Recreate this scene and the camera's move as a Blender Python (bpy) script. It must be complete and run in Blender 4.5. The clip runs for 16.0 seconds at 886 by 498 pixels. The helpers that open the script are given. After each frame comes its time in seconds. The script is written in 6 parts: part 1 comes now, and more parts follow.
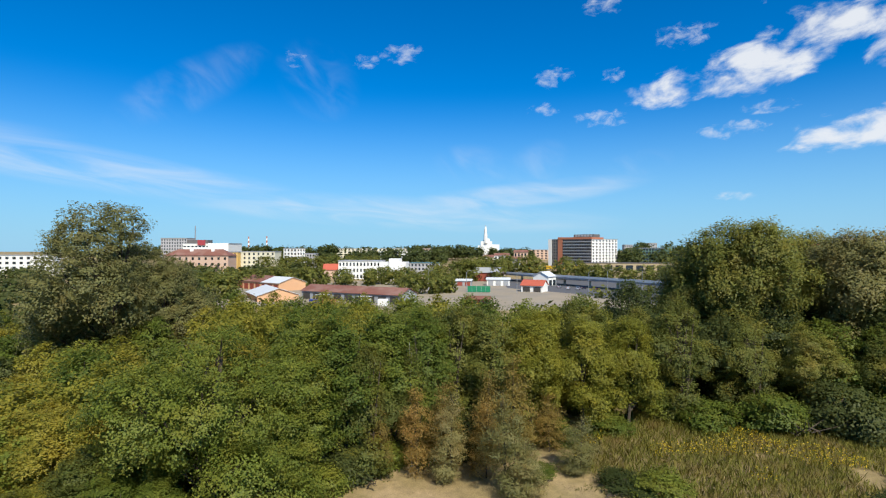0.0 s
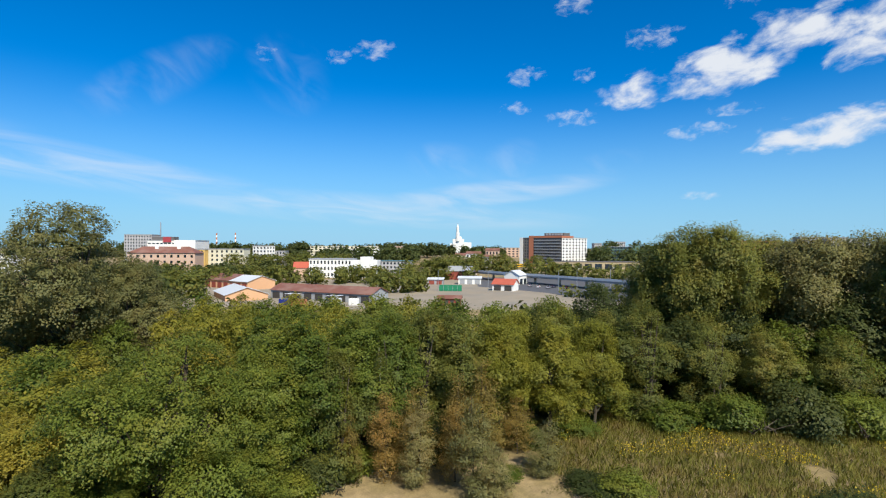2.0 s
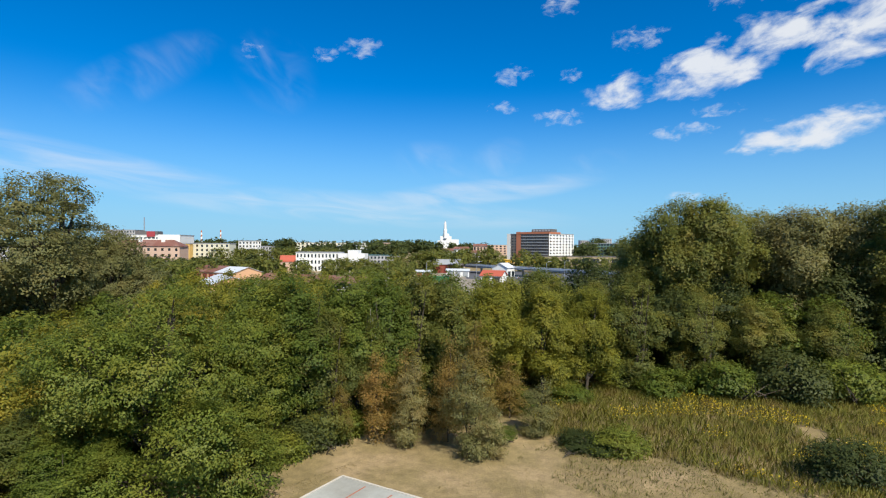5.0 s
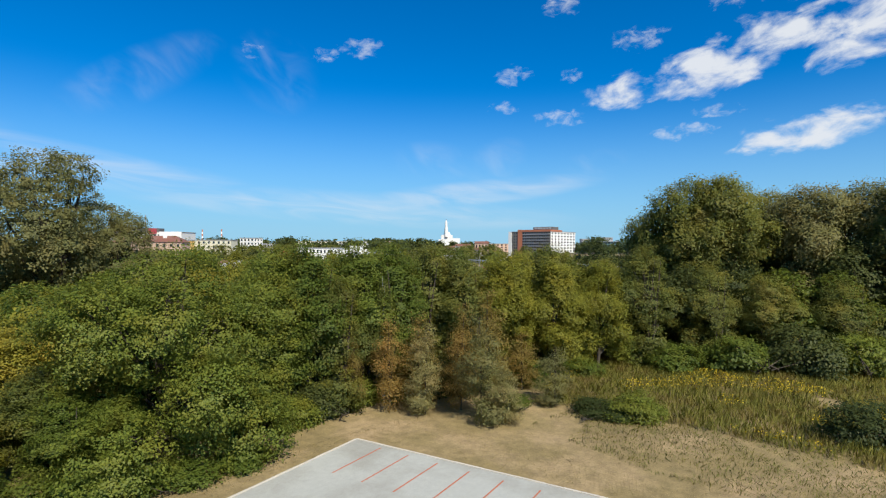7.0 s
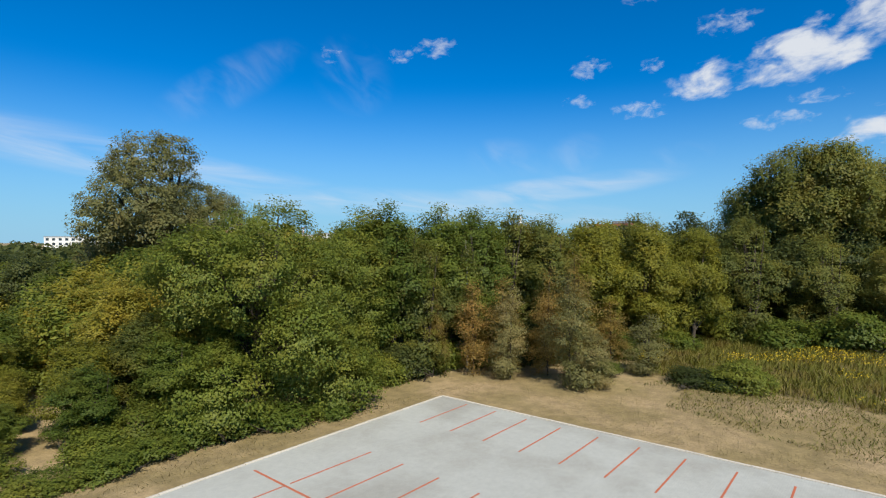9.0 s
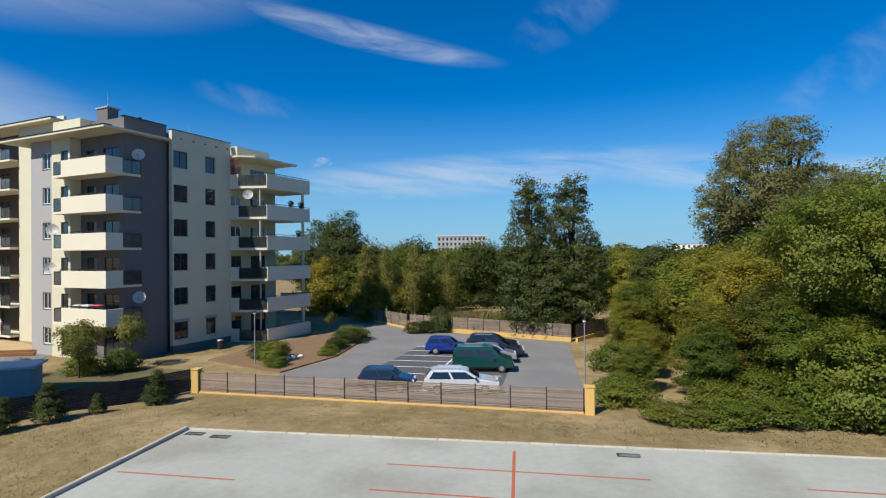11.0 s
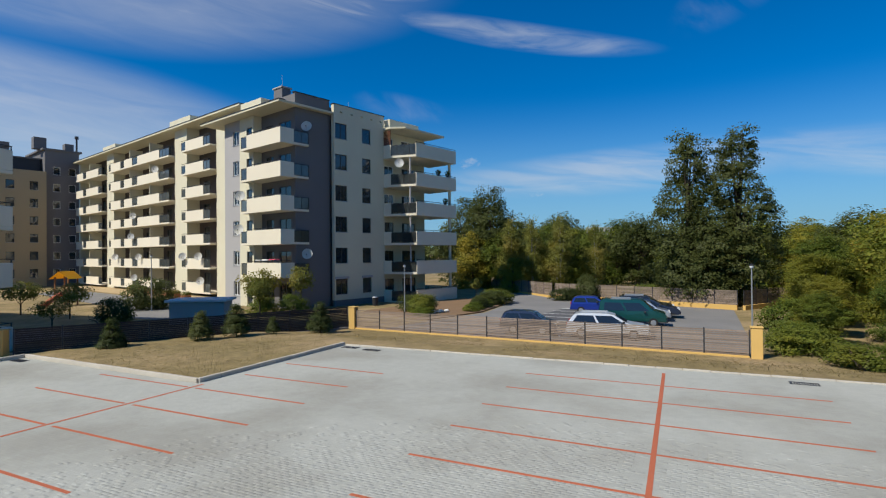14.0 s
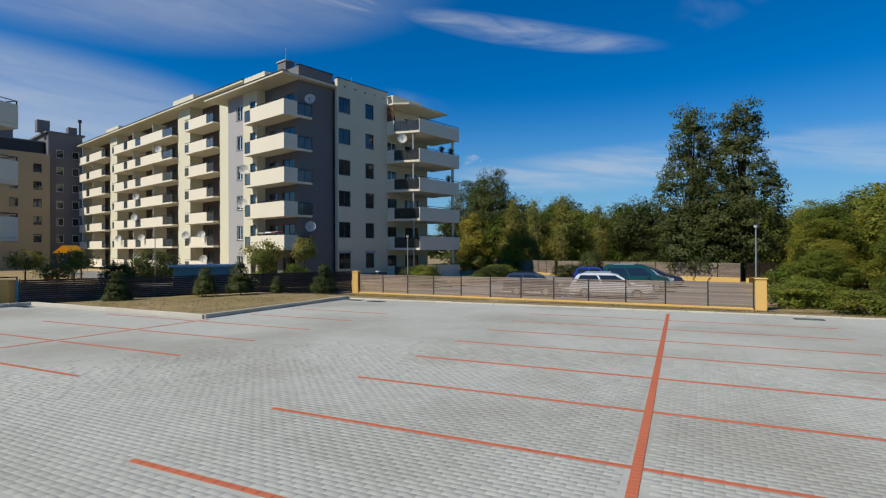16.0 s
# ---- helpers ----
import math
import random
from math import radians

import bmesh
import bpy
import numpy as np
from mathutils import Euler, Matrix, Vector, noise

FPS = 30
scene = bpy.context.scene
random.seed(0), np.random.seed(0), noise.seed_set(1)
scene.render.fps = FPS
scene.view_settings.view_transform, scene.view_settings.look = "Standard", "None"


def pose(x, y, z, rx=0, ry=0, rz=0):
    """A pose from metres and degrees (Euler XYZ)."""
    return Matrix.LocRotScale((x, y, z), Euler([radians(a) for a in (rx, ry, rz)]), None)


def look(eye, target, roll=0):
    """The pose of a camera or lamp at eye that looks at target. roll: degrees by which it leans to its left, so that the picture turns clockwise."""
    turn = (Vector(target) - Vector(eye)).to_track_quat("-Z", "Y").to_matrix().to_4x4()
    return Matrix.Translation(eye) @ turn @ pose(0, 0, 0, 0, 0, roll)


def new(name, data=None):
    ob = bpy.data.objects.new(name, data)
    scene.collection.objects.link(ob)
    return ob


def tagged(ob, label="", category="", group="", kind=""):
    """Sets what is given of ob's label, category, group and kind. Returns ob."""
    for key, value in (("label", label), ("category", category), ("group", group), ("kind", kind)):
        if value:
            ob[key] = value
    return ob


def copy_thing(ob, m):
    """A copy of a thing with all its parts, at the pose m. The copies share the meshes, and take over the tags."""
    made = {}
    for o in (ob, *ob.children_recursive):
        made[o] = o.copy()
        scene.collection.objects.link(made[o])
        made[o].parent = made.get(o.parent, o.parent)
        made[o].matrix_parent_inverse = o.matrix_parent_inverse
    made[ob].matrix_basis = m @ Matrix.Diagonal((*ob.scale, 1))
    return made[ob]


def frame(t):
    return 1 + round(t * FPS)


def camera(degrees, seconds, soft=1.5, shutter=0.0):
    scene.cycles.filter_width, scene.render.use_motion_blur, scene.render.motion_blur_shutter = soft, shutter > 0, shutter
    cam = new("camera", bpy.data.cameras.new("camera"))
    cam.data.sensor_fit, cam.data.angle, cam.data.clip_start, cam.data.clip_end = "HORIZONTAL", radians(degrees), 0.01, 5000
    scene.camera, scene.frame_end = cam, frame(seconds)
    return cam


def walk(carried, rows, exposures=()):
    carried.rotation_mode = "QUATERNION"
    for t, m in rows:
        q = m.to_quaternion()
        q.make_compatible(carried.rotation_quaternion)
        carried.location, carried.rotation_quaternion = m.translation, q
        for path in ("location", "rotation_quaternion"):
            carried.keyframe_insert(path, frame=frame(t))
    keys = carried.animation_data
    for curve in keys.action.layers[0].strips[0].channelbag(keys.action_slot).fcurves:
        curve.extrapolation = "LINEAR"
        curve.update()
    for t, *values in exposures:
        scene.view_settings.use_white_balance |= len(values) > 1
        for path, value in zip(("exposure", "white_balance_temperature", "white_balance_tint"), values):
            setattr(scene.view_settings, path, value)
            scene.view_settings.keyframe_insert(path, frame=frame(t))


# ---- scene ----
# the camera and its descent
cam = camera(79.2, 16.0, 1.2)
METRES, EYE, TILT, LEAN, TURN = 19.2, 19.4, 0.0, 0.0, 36.9
ROWS = [
    (0.0, 0.0, 0.0, 0.0, 0.0, 0.0, -0.0),
    (0.5, 0.0046, -0.0065, 0.0139, -0.78, -0.16, -0.04),
    (1.0, 0.009, -0.0111, 0.0267, -1.6, -0.22, -0.15),
    (1.5, 0.009, -0.0126, 0.0351, -2.39, -0.28, -0.14),
    (2.0, 0.0102, -0.0114, 0.0367, -2.97, -0.28, -0.24),
    (2.5, 0.0102, -0.0098, 0.0304, -3.42, -0.19, -0.15),
    (3.0, 0.0076, -0.0035, 0.0213, -3.84, -0.2, -0.2),
    (3.5, 0.0021, 0.0097, 0.0047, -4.04, -0.24, -0.21),
    (4.0, 0.0015, 0.0175, -0.0446, -4.35, -0.4, -0.31),
    (6.5, -0.0506, 0.0337, -0.2603, -4.32, -0.34, -0.35),
    (7.0, -0.0649, 0.0462, -0.2938, -4.29, -0.35, -0.31),
    (7.5, -0.0822, 0.0593, -0.3365, -0.1, -0.56, -0.31),
    (8.0, -0.0949, 0.071, -0.3759, 3.86, -0.53, -0.23),
    (8.5, -0.1021, 0.081, -0.416, 3.77, -0.51, -0.3),
    (9.0, -0.1101, 0.089, -0.4501, 3.54, -0.63, -0.2),
    (9.5, -0.117, 0.0918, -0.4776, 16.68, -0.61, 0.02),
    (10.0, -0.1291, 0.0903, -0.5098, 35.79, -0.22, 0.42),
    (12.5, -0.1162, 0.1008, -0.6959, 78.7, 0.48, 0.44),
    (13.0, -0.1167, 0.1056, -0.7267, 78.79, 0.38, 0.45),
    (13.5, -0.1206, 0.1074, -0.7476, 78.95, 0.41, 0.44),
    (14.0, -0.122, 0.1077, -0.7673, 78.98, 0.55, 0.5),
    (14.5, -0.1188, 0.1053, -0.792, 78.9, 0.51, 0.51),
    (15.0, -0.1178, 0.1049, -0.8181, 78.92, 0.44, 0.43),
    (15.5, -0.1206, 0.1059, -0.8483, 78.99, 0.36, 0.32),
    (16.0, -0.1226, 0.1003, -0.8818, 79.16, 0.2, 0.26),
]
walk(cam, [(t, pose(0, 0, EYE, TILT, LEAN, TURN) @ pose(METRES * x, METRES * y, METRES * z, 90 + pitch, roll, yaw)) for t, x, y, z, yaw, pitch, roll in ROWS],
     [(0.0, 0.36), (4.0, 0.34), (7.0, 0.30), (9.0, 0.24), (10.2, 0.20), (12.3, 0.02), (14.5, -0.06), (16.0, -0.10)])

# ---- light ----
SUN_AWAY = Vector((0.86, -0.51, 0.0))       # horizontal direction towards the sun
SUN_UP = 46.0                               # its elevation in degrees


def make_world():
    world = bpy.data.worlds.new("sky")
    world.use_nodes = True
    scene.world = world
    nt = world.node_tree
    N, L = nt.nodes, nt.links
    bg = N["Background"]
    sky = N.new("ShaderNodeTexSky")
    sky.sky_type, sky.sun_disc = "NISHITA", False
    sky.sun_elevation = radians(SUN_UP)
    sky.sun_rotation = math.atan2(SUN_AWAY.x, SUN_AWAY.y)
    sky.altitude, sky.air_density, sky.dust_density, sky.ozone_density = 0, 1.0, 0.0, 3.0
    sat = N.new("ShaderNodeHueSaturation")
    sat.inputs["Saturation"].default_value = 1.15
    tint = N.new("ShaderNodeMixRGB")
    tint.blend_type = "MULTIPLY"
    tint.inputs[0].default_value, tint.inputs[2].default_value = 1.0, (0.46, 0.86, 1.26, 1)
    L.new(sky.outputs[0], tint.inputs[1])
    L.new(tint.outputs[0], sat.inputs["Color"])
    # clouds lie on a flat layer: direction divided by its height
    co = N.new("ShaderNodeTexCoord")
    sep = N.new("ShaderNodeSeparateXYZ")
    L.new(co.outputs["Generated"], sep.inputs[0])

    def m(op, a, b=None, c=None, clamp=False):
        n = N.new("ShaderNodeMath")
        n.operation, n.use_clamp = op, clamp
        for k, v in enumerate((a, b, c)):
            if v is None:
                continue
            if isinstance(v, (int, float)):
                n.inputs[k].default_value = v
            else:
                L.new(v, n.inputs[k])
        return n.outputs[0]

    def band(v, a, b):
        n = N.new("ShaderNodeMapRange")
        n.interpolation_type = "SMOOTHSTEP"
        L.new(v, n.inputs[0])
        n.inputs[1].default_value, n.inputs[2].default_value = a, b
        return n.outputs[0]

    X, Y, Z = sep.outputs
    # azimuth (0 = +y, positive to the left) and elevation, in degrees
    az = m("MULTIPLY", m("ARCTAN2", m("MULTIPLY", X, -1.0), Y), 57.2958)
    el = m("MULTIPLY", m("ARCSINE", Z), 57.2958)
    def patch(a0, e0, ra, re, tilt=0.0, soft=1.0):
        """a soft ellipse in the sky, centred on azimuth a0 and elevation e0"""
        c, s = math.cos(radians(tilt)), math.sin(radians(tilt))
        da, de = m("SUBTRACT", az, a0), m("SUBTRACT", el, e0)
        p = m("DIVIDE", m("ADD", m("MULTIPLY", da, c), m("MULTIPLY", de, s)), ra)
        q = m("DIVIDE", m("SUBTRACT", m("MULTIPLY", de, c), m("MULTIPLY", da, s)), re)
        r = m("ADD", m("MULTIPLY", p, p), m("MULTIPLY", q, q))
        return band(r, 1.0, 1.0 - soft)

    def most(parts):
        out = parts[0]
        for q in parts[1:]:
            out = m("MAXIMUM", out, q)
        return out

    sheet = N.new("ShaderNodeCombineXYZ")
    L.new(az, sheet.inputs[0])
    L.new(el, sheet.inputs[1])

    def sky_noise(ka, ke, turn, detail, rough, shift, warp=0.0):
        mp = N.new("ShaderNodeMapping")
        mp.vector_type = "TEXTURE"
        mp.inputs["Location"].default_value = shift
        mp.inputs["Rotation"].default_value[2] = radians(turn)
        mp.inputs["Scale"].default_value = (ka, ke, 1)
        L.new(sheet.outputs[0], mp.inputs[0])
        n = N.new("ShaderNodeTexNoise")
        n.inputs["Scale"].default_value, n.inputs["Detail"].default_value = 1.0, detail
        n.inputs["Roughness"].default_value, n.inputs["Distortion"].default_value = rough, warp
        L.new(mp.outputs[0], n.inputs["Vector"])
        return n.outputs["Fac"]

    billow = sky_noise(4.0, 2.1, -9, 9, 0.58, (3, 1, 0), 0.3)
    crumb = sky_noise(1.6, 0.9, -8, 7, 0.65, (9, 4, 0), 0.4)
    streak = sky_noise(11.0, 1.7, 6, 6, 0.55, (40, 2, 0), 0.8)
    feather = sky_noise(5.0, 2.4, 35, 4, 0.5, (14, 7, 0), 0.6)
    big = most([patch(4.0, 17.4, 12.5, 3.4, -16), patch(13.0, 15.4, 6.0, 2.3, -6), patch(-2.0, 10.3, 9.0, 2.3, -8), patch(-7, 19.0, 10, 4.2, -16)])
    small = most([patch(8.5, 11.2, 4.5, 1.2, -4), patch(5.5, 12.8, 3.0, 1.0, -4), patch(41.2, 20.0, 3.4, 1.4), patch(52.3, 18.9, 1.7, 1.5), patch(25.3, 17.4, 2.8, 1.5), patch(20.2, 13.1, 4.2, 1.2), patch(26.4, 14.3, 2.3, 1.0), patch(12.6, 20.0, 4.0, 1.6), patch(20.5, 24.0, 3.0, 2.0), patch(19.3, 17.2, 1.6, 1.0),
                  patch(8.5, 5.0, 2.6, 0.7), patch(45.0, 19.0, 2.0, 1.2), patch(106.0, 6.3, 1.4, 0.6), patch(2.0, 23.0, 6.0, 2.0, -10), patch(113, 9.6, 1.8, 0.9)])
    veil = most([patch(70, 7.2, 24, 2.2, 7), patch(42, 3.9, 26, 2.0, 3), patch(96, 8.4, 26, 2.6, -3), patch(108, 22.0, 16, 1.5, 10), patch(132, 24.0, 20, 2.0, -8), patch(152, 12.0, 24, 6.0, 6), patch(160, 26, 24, 7, 5), patch(30, 5.5, 16, 1.6, -6)])
    wisps = most([patch(33.5, 8.9, 5.0, 2.4, 5), patch(27.0, 8.8, 4.0, 2.6, -25), patch(62, 15.5, 9, 2.6, -30), patch(50.0, 17.0, 5, 4.0, 30), patch(86, 24, 8, 3.0, -25), patch(120, 15.3, 6, 1.6, 10), patch(17, 8.5, 4, 1.6, -10)])
    thick = m("MULTIPLY", band(m("ADD", big, m("MULTIPLY", m("SUBTRACT", billow, 0.5), 3.4)), 0.38, 1.35), band(big, 0.0, 0.22))
    light = m("MULTIPLY", m("MULTIPLY", band(m("ADD", small, m("MULTIPLY", m("SUBTRACT", crumb, 0.5), 3.4)), 0.55, 1.7), band(small, 0.0, 0.3)), 0.5)
    thin = m("MULTIPLY", m("MULTIPLY", veil, band(streak, 0.24, 0.80)), 0.5)
    plume = m("MULTIPLY", m("MULTIPLY", wisps, band(feather, 0.34, 0.95)), 0.2)
    # paler air towards the horizon
    low_air = N.new("ShaderNodeMixRGB")
    L.new(m("MULTIPLY", band(el, 17.0, -3.0), 0.95), low_air.inputs[0])
    L.new(sat.outputs[0], low_air.inputs[1])
    low_air.inputs[2].default_value = (2.9, 5.4, 7.6, 1)
    milk = m("MULTIPLY", most([patch(152, 11.5, 26, 7.0, 6), m("MULTIPLY", patch(146, 24.5, 34, 7.0, -4), 0.7)]), m("ADD", m("MULTIPLY", streak, 0.5), 0.16))
    cover = most([milk, m("MULTIPLY", thick, 0.93), light, thin, plume])
    white = N.new("ShaderNodeRGB")
    white.outputs[0].default_value = (7.6, 7.9, 8.3, 1)
    mix = N.new("ShaderNodeMixRGB")
    L.new(cover, mix.inputs[0])
    L.new(low_air.outputs[0], mix.inputs[1])
    L.new(white.outputs[0], mix.inputs[2])
    L.new(mix.outputs[0], bg.inputs[0])
    bg.inputs[1].default_value = SKY


SKY = 0.086
make_world()
sun = new("sun", bpy.data.lights.new("sun", "SUN"))
sun.data.energy, sun.data.angle, sun.data.color = 5.0, radians(0.5), (1.0, 0.94, 0.80)
up = math.tan(radians(SUN_UP))
sun.matrix_world = look((0, 0, 60), Vector((0, 0, 60)) - Vector((SUN_AWAY.x, SUN_AWAY.y, up)))

# ---- materials ----


def material(name, base, rough=0.8, metal=0.0, vary=0.15, scale=3.0, fine=40.0, bump=0.0, bump_scale=60.0, per_object=0.0, per_island=0.0, spec=0.3, second=None, second_scale=0.6, second_amount=0.5):
    """A painted or natural surface: base colour, broken up by a coarse and a fine noise, with optional stains of a second colour and bump."""
    mat = bpy.data.materials.new(name)
    mat.use_nodes = True
    N, L = mat.node_tree.nodes, mat.node_tree.links
    b = N["Principled BSDF"]
    b.inputs["Roughness"].default_value, b.inputs["Metallic"].default_value = rough, metal
    b.inputs["Specular IOR Level"].default_value = spec
    co = N.new("ShaderNodeNewGeometry")
    colour = N.new("ShaderNodeRGB")
    colour.outputs[0].default_value = (*base, 1)
    out = colour.outputs[0]

    def noise_at(s, d=4):
        n = N.new("ShaderNodeTexNoise")
        n.inputs["Scale"].default_value, n.inputs["Detail"].default_value = s, d
        L.new(co.outputs["Position"], n.inputs["Vector"])
        return n.outputs["Fac"]

    if second:
        r = N.new("ShaderNodeMapRange")
        L.new(noise_at(second_scale, 6), r.inputs[0])
        r.inputs[1].default_value, r.inputs[2].default_value = 0.45, 0.65
        r.inputs[4].default_value = second_amount
        mx = N.new("ShaderNodeMixRGB")
        L.new(r.outputs[0], mx.inputs[0])
        L.new(out, mx.inputs[1])
        mx.inputs[2].default_value = (*second, 1)
        out = mx.outputs[0]
    terms = []
    if vary:
        terms += [(noise_at(scale), vary), (noise_at(fine, 2), vary * 0.8)]
    if per_object:
        terms.append((N.new("ShaderNodeObjectInfo").outputs["Random"], per_object))
    if per_island:
        terms.append((co.outputs["Random Per Island"], per_island))
    for fac, amount in terms:
        r = N.new("ShaderNodeMapRange")
        L.new(fac, r.inputs[0])
        r.inputs[3].default_value, r.inputs[4].default_value = 1 - amount, 1 + amount
        hs = N.new("ShaderNodeHueSaturation")
        L.new(r.outputs[0], hs.inputs["Value"])
        L.new(out, hs.inputs["Color"])
        out = hs.outputs[0]
    L.new(out, b.inputs["Base Color"])
    if bump:
        bp = N.new("ShaderNodeBump")
        bp.inputs["Strength"].default_value, bp.inputs["Distance"].default_value = bump, 0.02
        L.new(noise_at(bump_scale), bp.inputs["Height"])
        L.new(bp.outputs[0], b.inputs["Normal"])
    return mat


def leaf_material(name, low, high, yellow=None, yellow_amount=0.0):
    """Leaves: each one its own tone between two greens, a few turned yellow, some light passing through."""
    mat = bpy.data.materials.new(name)
    mat.use_nodes = True
    N, L = mat.node_tree.nodes, mat.node_tree.links
    b = N["Principled BSDF"]
    geo, info = N.new("ShaderNodeNewGeometry"), N.new("ShaderNodeObjectInfo")
    tone = N.new("ShaderNodeMixRGB")
    tone.inputs[1].default_value, tone.inputs[2].default_value = (*low, 1), (*high, 1)
    L.new(geo.outputs["Random Per Island"], tone.inputs[0])
    out = tone.outputs[0]
    if yellow:
        n = N.new("ShaderNodeTexNoise")
        n.inputs["Scale"].default_value, n.inputs["Detail"].default_value = 0.45, 3
        L.new(geo.outputs["Position"], n.inputs["Vector"])
        r = N.new("ShaderNodeMapRange")
        L.new(n.outputs["Fac"], r.inputs[0])
        r.inputs[1].default_value, r.inputs[2].default_value, r.inputs[4].default_value = 0.48, 0.68, yellow_amount
        mx = N.new("ShaderNodeMixRGB")
        L.new(r.outputs[0], mx.inputs[0])
        L.new(out, mx.inputs[1])
        mx.inputs[2].default_value = (*yellow, 1)
        out = mx.outputs[0]
    r = N.new("ShaderNodeMapRange")
    L.new(info.outputs["Random"], r.inputs[0])
    r.inputs[3].default_value, r.inputs[4].default_value = 1.0, 1.55
    hs = N.new("ShaderNodeHueSaturation")
    L.new(r.outputs[0], hs.inputs["Value"])
    hue = N.new("ShaderNodeMapRange")
    L.new(info.outputs["Random"], hue.inputs[0])
    hue.inputs[3].default_value, hue.inputs[4].default_value = 0.515, 0.488
    L.new(hue.outputs[0], hs.inputs["Hue"])
    L.new(out, hs.inputs["Color"])
    L.new(hs.outputs[0], b.inputs["Base Color"])
    b.inputs["Roughness"].default_value = 0.55
    b.inputs["Specular IOR Level"].default_value = 0.25
    tr = N.new("ShaderNodeBsdfTranslucent")
    L.new(hs.outputs[0], tr.inputs["Color"])
    mix = N.new("ShaderNodeMixShader")
    mix.inputs[0].default_value = 0.5
    L.new(b.outputs[0], mix.inputs[1])
    L.new(tr.outputs[0], mix.inputs[2])
    L.new(mix.outputs[0], N["Material Output"].inputs["Surface"])
    return mat


def glass_material(name, tint=(0.02, 0.03, 0.04), rough=0.03):
    """Window glass in front of dark rooms: glossy, dark, each pane a little different."""
    mat = material(name, tint, rough, 0.0, 0.4, 0.7, 3.0, spec=0.9, per_object=0.35)
    return mat


GREEN = leaf_material("leaf_green", (0.080, 0.110, 0.018), (0.155, 0.188, 0.030), (0.235, 0.205, 0.03), 0.4)
OLIVE = leaf_material("leaf_olive", (0.098, 0.114, 0.024), (0.180, 0.186, 0.042), (0.24, 0.175, 0.03), 0.45)
GOLD = leaf_material("leaf_gold", (0.150, 0.154, 0.022), (0.265, 0.242, 0.036), (0.30, 0.235, 0.03), 0.5)
BROWN = leaf_material("leaf_brown", (0.17, 0.130, 0.036), (0.29, 0.205, 0.055), (0.28, 0.16, 0.04), 0.5)
DARK = leaf_material("leaf_dark", (0.050, 0.065, 0.018), (0.092, 0.108, 0.032))
GREY = leaf_material("leaf_grey", (0.150, 0.150, 0.052), (0.245, 0.225, 0.088), (0.23, 0.165, 0.06), 0.5)
WEED = leaf_material("weed_stalk", (0.170, 0.172, 0.034), (0.31, 0.270, 0.062), (0.29, 0.185, 0.075), 0.7)
FLOWER = leaf_material("goldenrod_flower", (0.42, 0.34, 0.025), (0.54, 0.43, 0.04))
GRASS = leaf_material("dry_grass_blade", (0.22, 0.175, 0.075), (0.36, 0.275, 0.13), (0.16, 0.15, 0.05), 0.5)
BARK = material("bark", (0.07, 0.055, 0.04), 0.9, vary=0.3, scale=2, fine=30, bump=0.5)
BIRCH_BARK = material("birch_bark", (0.55, 0.53, 0.48), 0.8, vary=0.3, scale=3, fine=14, second=(0.08, 0.07, 0.06), second_scale=4.0)
PAVER = material("grey_paver", (0.375, 0.378, 0.342), 0.85, vary=0.12, scale=0.14, fine=2.5, second=(0.285, 0.275, 0.235), second_scale=0.22, second_amount=0.7, per_object=0.05, per_island=0.06, bump=0.25, bump_scale=220)


def paved_material():
    """The lot's own surface: the same pavers in running bond, drawn by a brick pattern at 20 by 10 cm."""
    mat = material("paved_surface", (0.405, 0.408, 0.368), 0.85, vary=0.12, scale=0.14, fine=2.5, second=(0.285, 0.275, 0.235), second_scale=0.22, second_amount=0.7, bump=0.25, bump_scale=220)
    N, L = mat.node_tree.nodes, mat.node_tree.links
    b = N["Principled BSDF"]
    geo, sep, com = N.new("ShaderNodeNewGeometry"), N.new("ShaderNodeSeparateXYZ"), N.new("ShaderNodeCombineXYZ")
    L.new(geo.outputs["Position"], sep.inputs[0])
    L.new(sep.outputs[1], com.inputs[0])
    L.new(sep.outputs[0], com.inputs[1])
    br = N.new("ShaderNodeTexBrick")
    br.offset = 0.5
    for key, v in (("Scale", 1.0), ("Brick Width", 0.2), ("Row Height", 0.1), ("Mortar Size", 0.004), ("Bias", 0.0)):
        br.inputs[key].default_value = v
    br.inputs["Color1"].default_value, br.inputs["Color2"].default_value, br.inputs["Mortar"].default_value = (0.97, 0.97, 0.97, 1), (1.03, 1.03, 1.02, 1), (0.89, 0.88, 0.86, 1)
    L.new(com.outputs[0], br.inputs["Vector"])
    mul = N.new("ShaderNodeMixRGB")
    mul.blend_type = "MULTIPLY"
    mul.inputs[0].default_value = 1.0
    L.new(b.inputs["Base Color"].links[0].from_socket, mul.inputs[1])
    L.new(br.outputs["Color"], mul.inputs[2])
    L.new(mul.outputs[0], b.inputs["Base Color"])
    return mat


PAVED = paved_material()
RED_PAVER = material("red_paver", (0.46, 0.13, 0.065), 0.85, vary=0.12, scale=0.8, fine=30, per_island=0.12, bump=0.25, bump_scale=220)
KERB = material("kerb_concrete", (0.50, 0.455, 0.38), 0.85, vary=0.12, scale=1.2, fine=25, bump=0.2, per_object=0.08)
CREAM = material("cream_render", (0.63, 0.595, 0.45), 0.9, vary=0.05, scale=0.25, fine=30, bump=0.15, bump_scale=90, second=(0.58, 0.52, 0.40), second_scale=0.35, second_amount=0.35)
PARAPET = material("white_parapet", (0.72, 0.66, 0.53), 0.85, vary=0.05, scale=0.4, fine=30, bump=0.1)
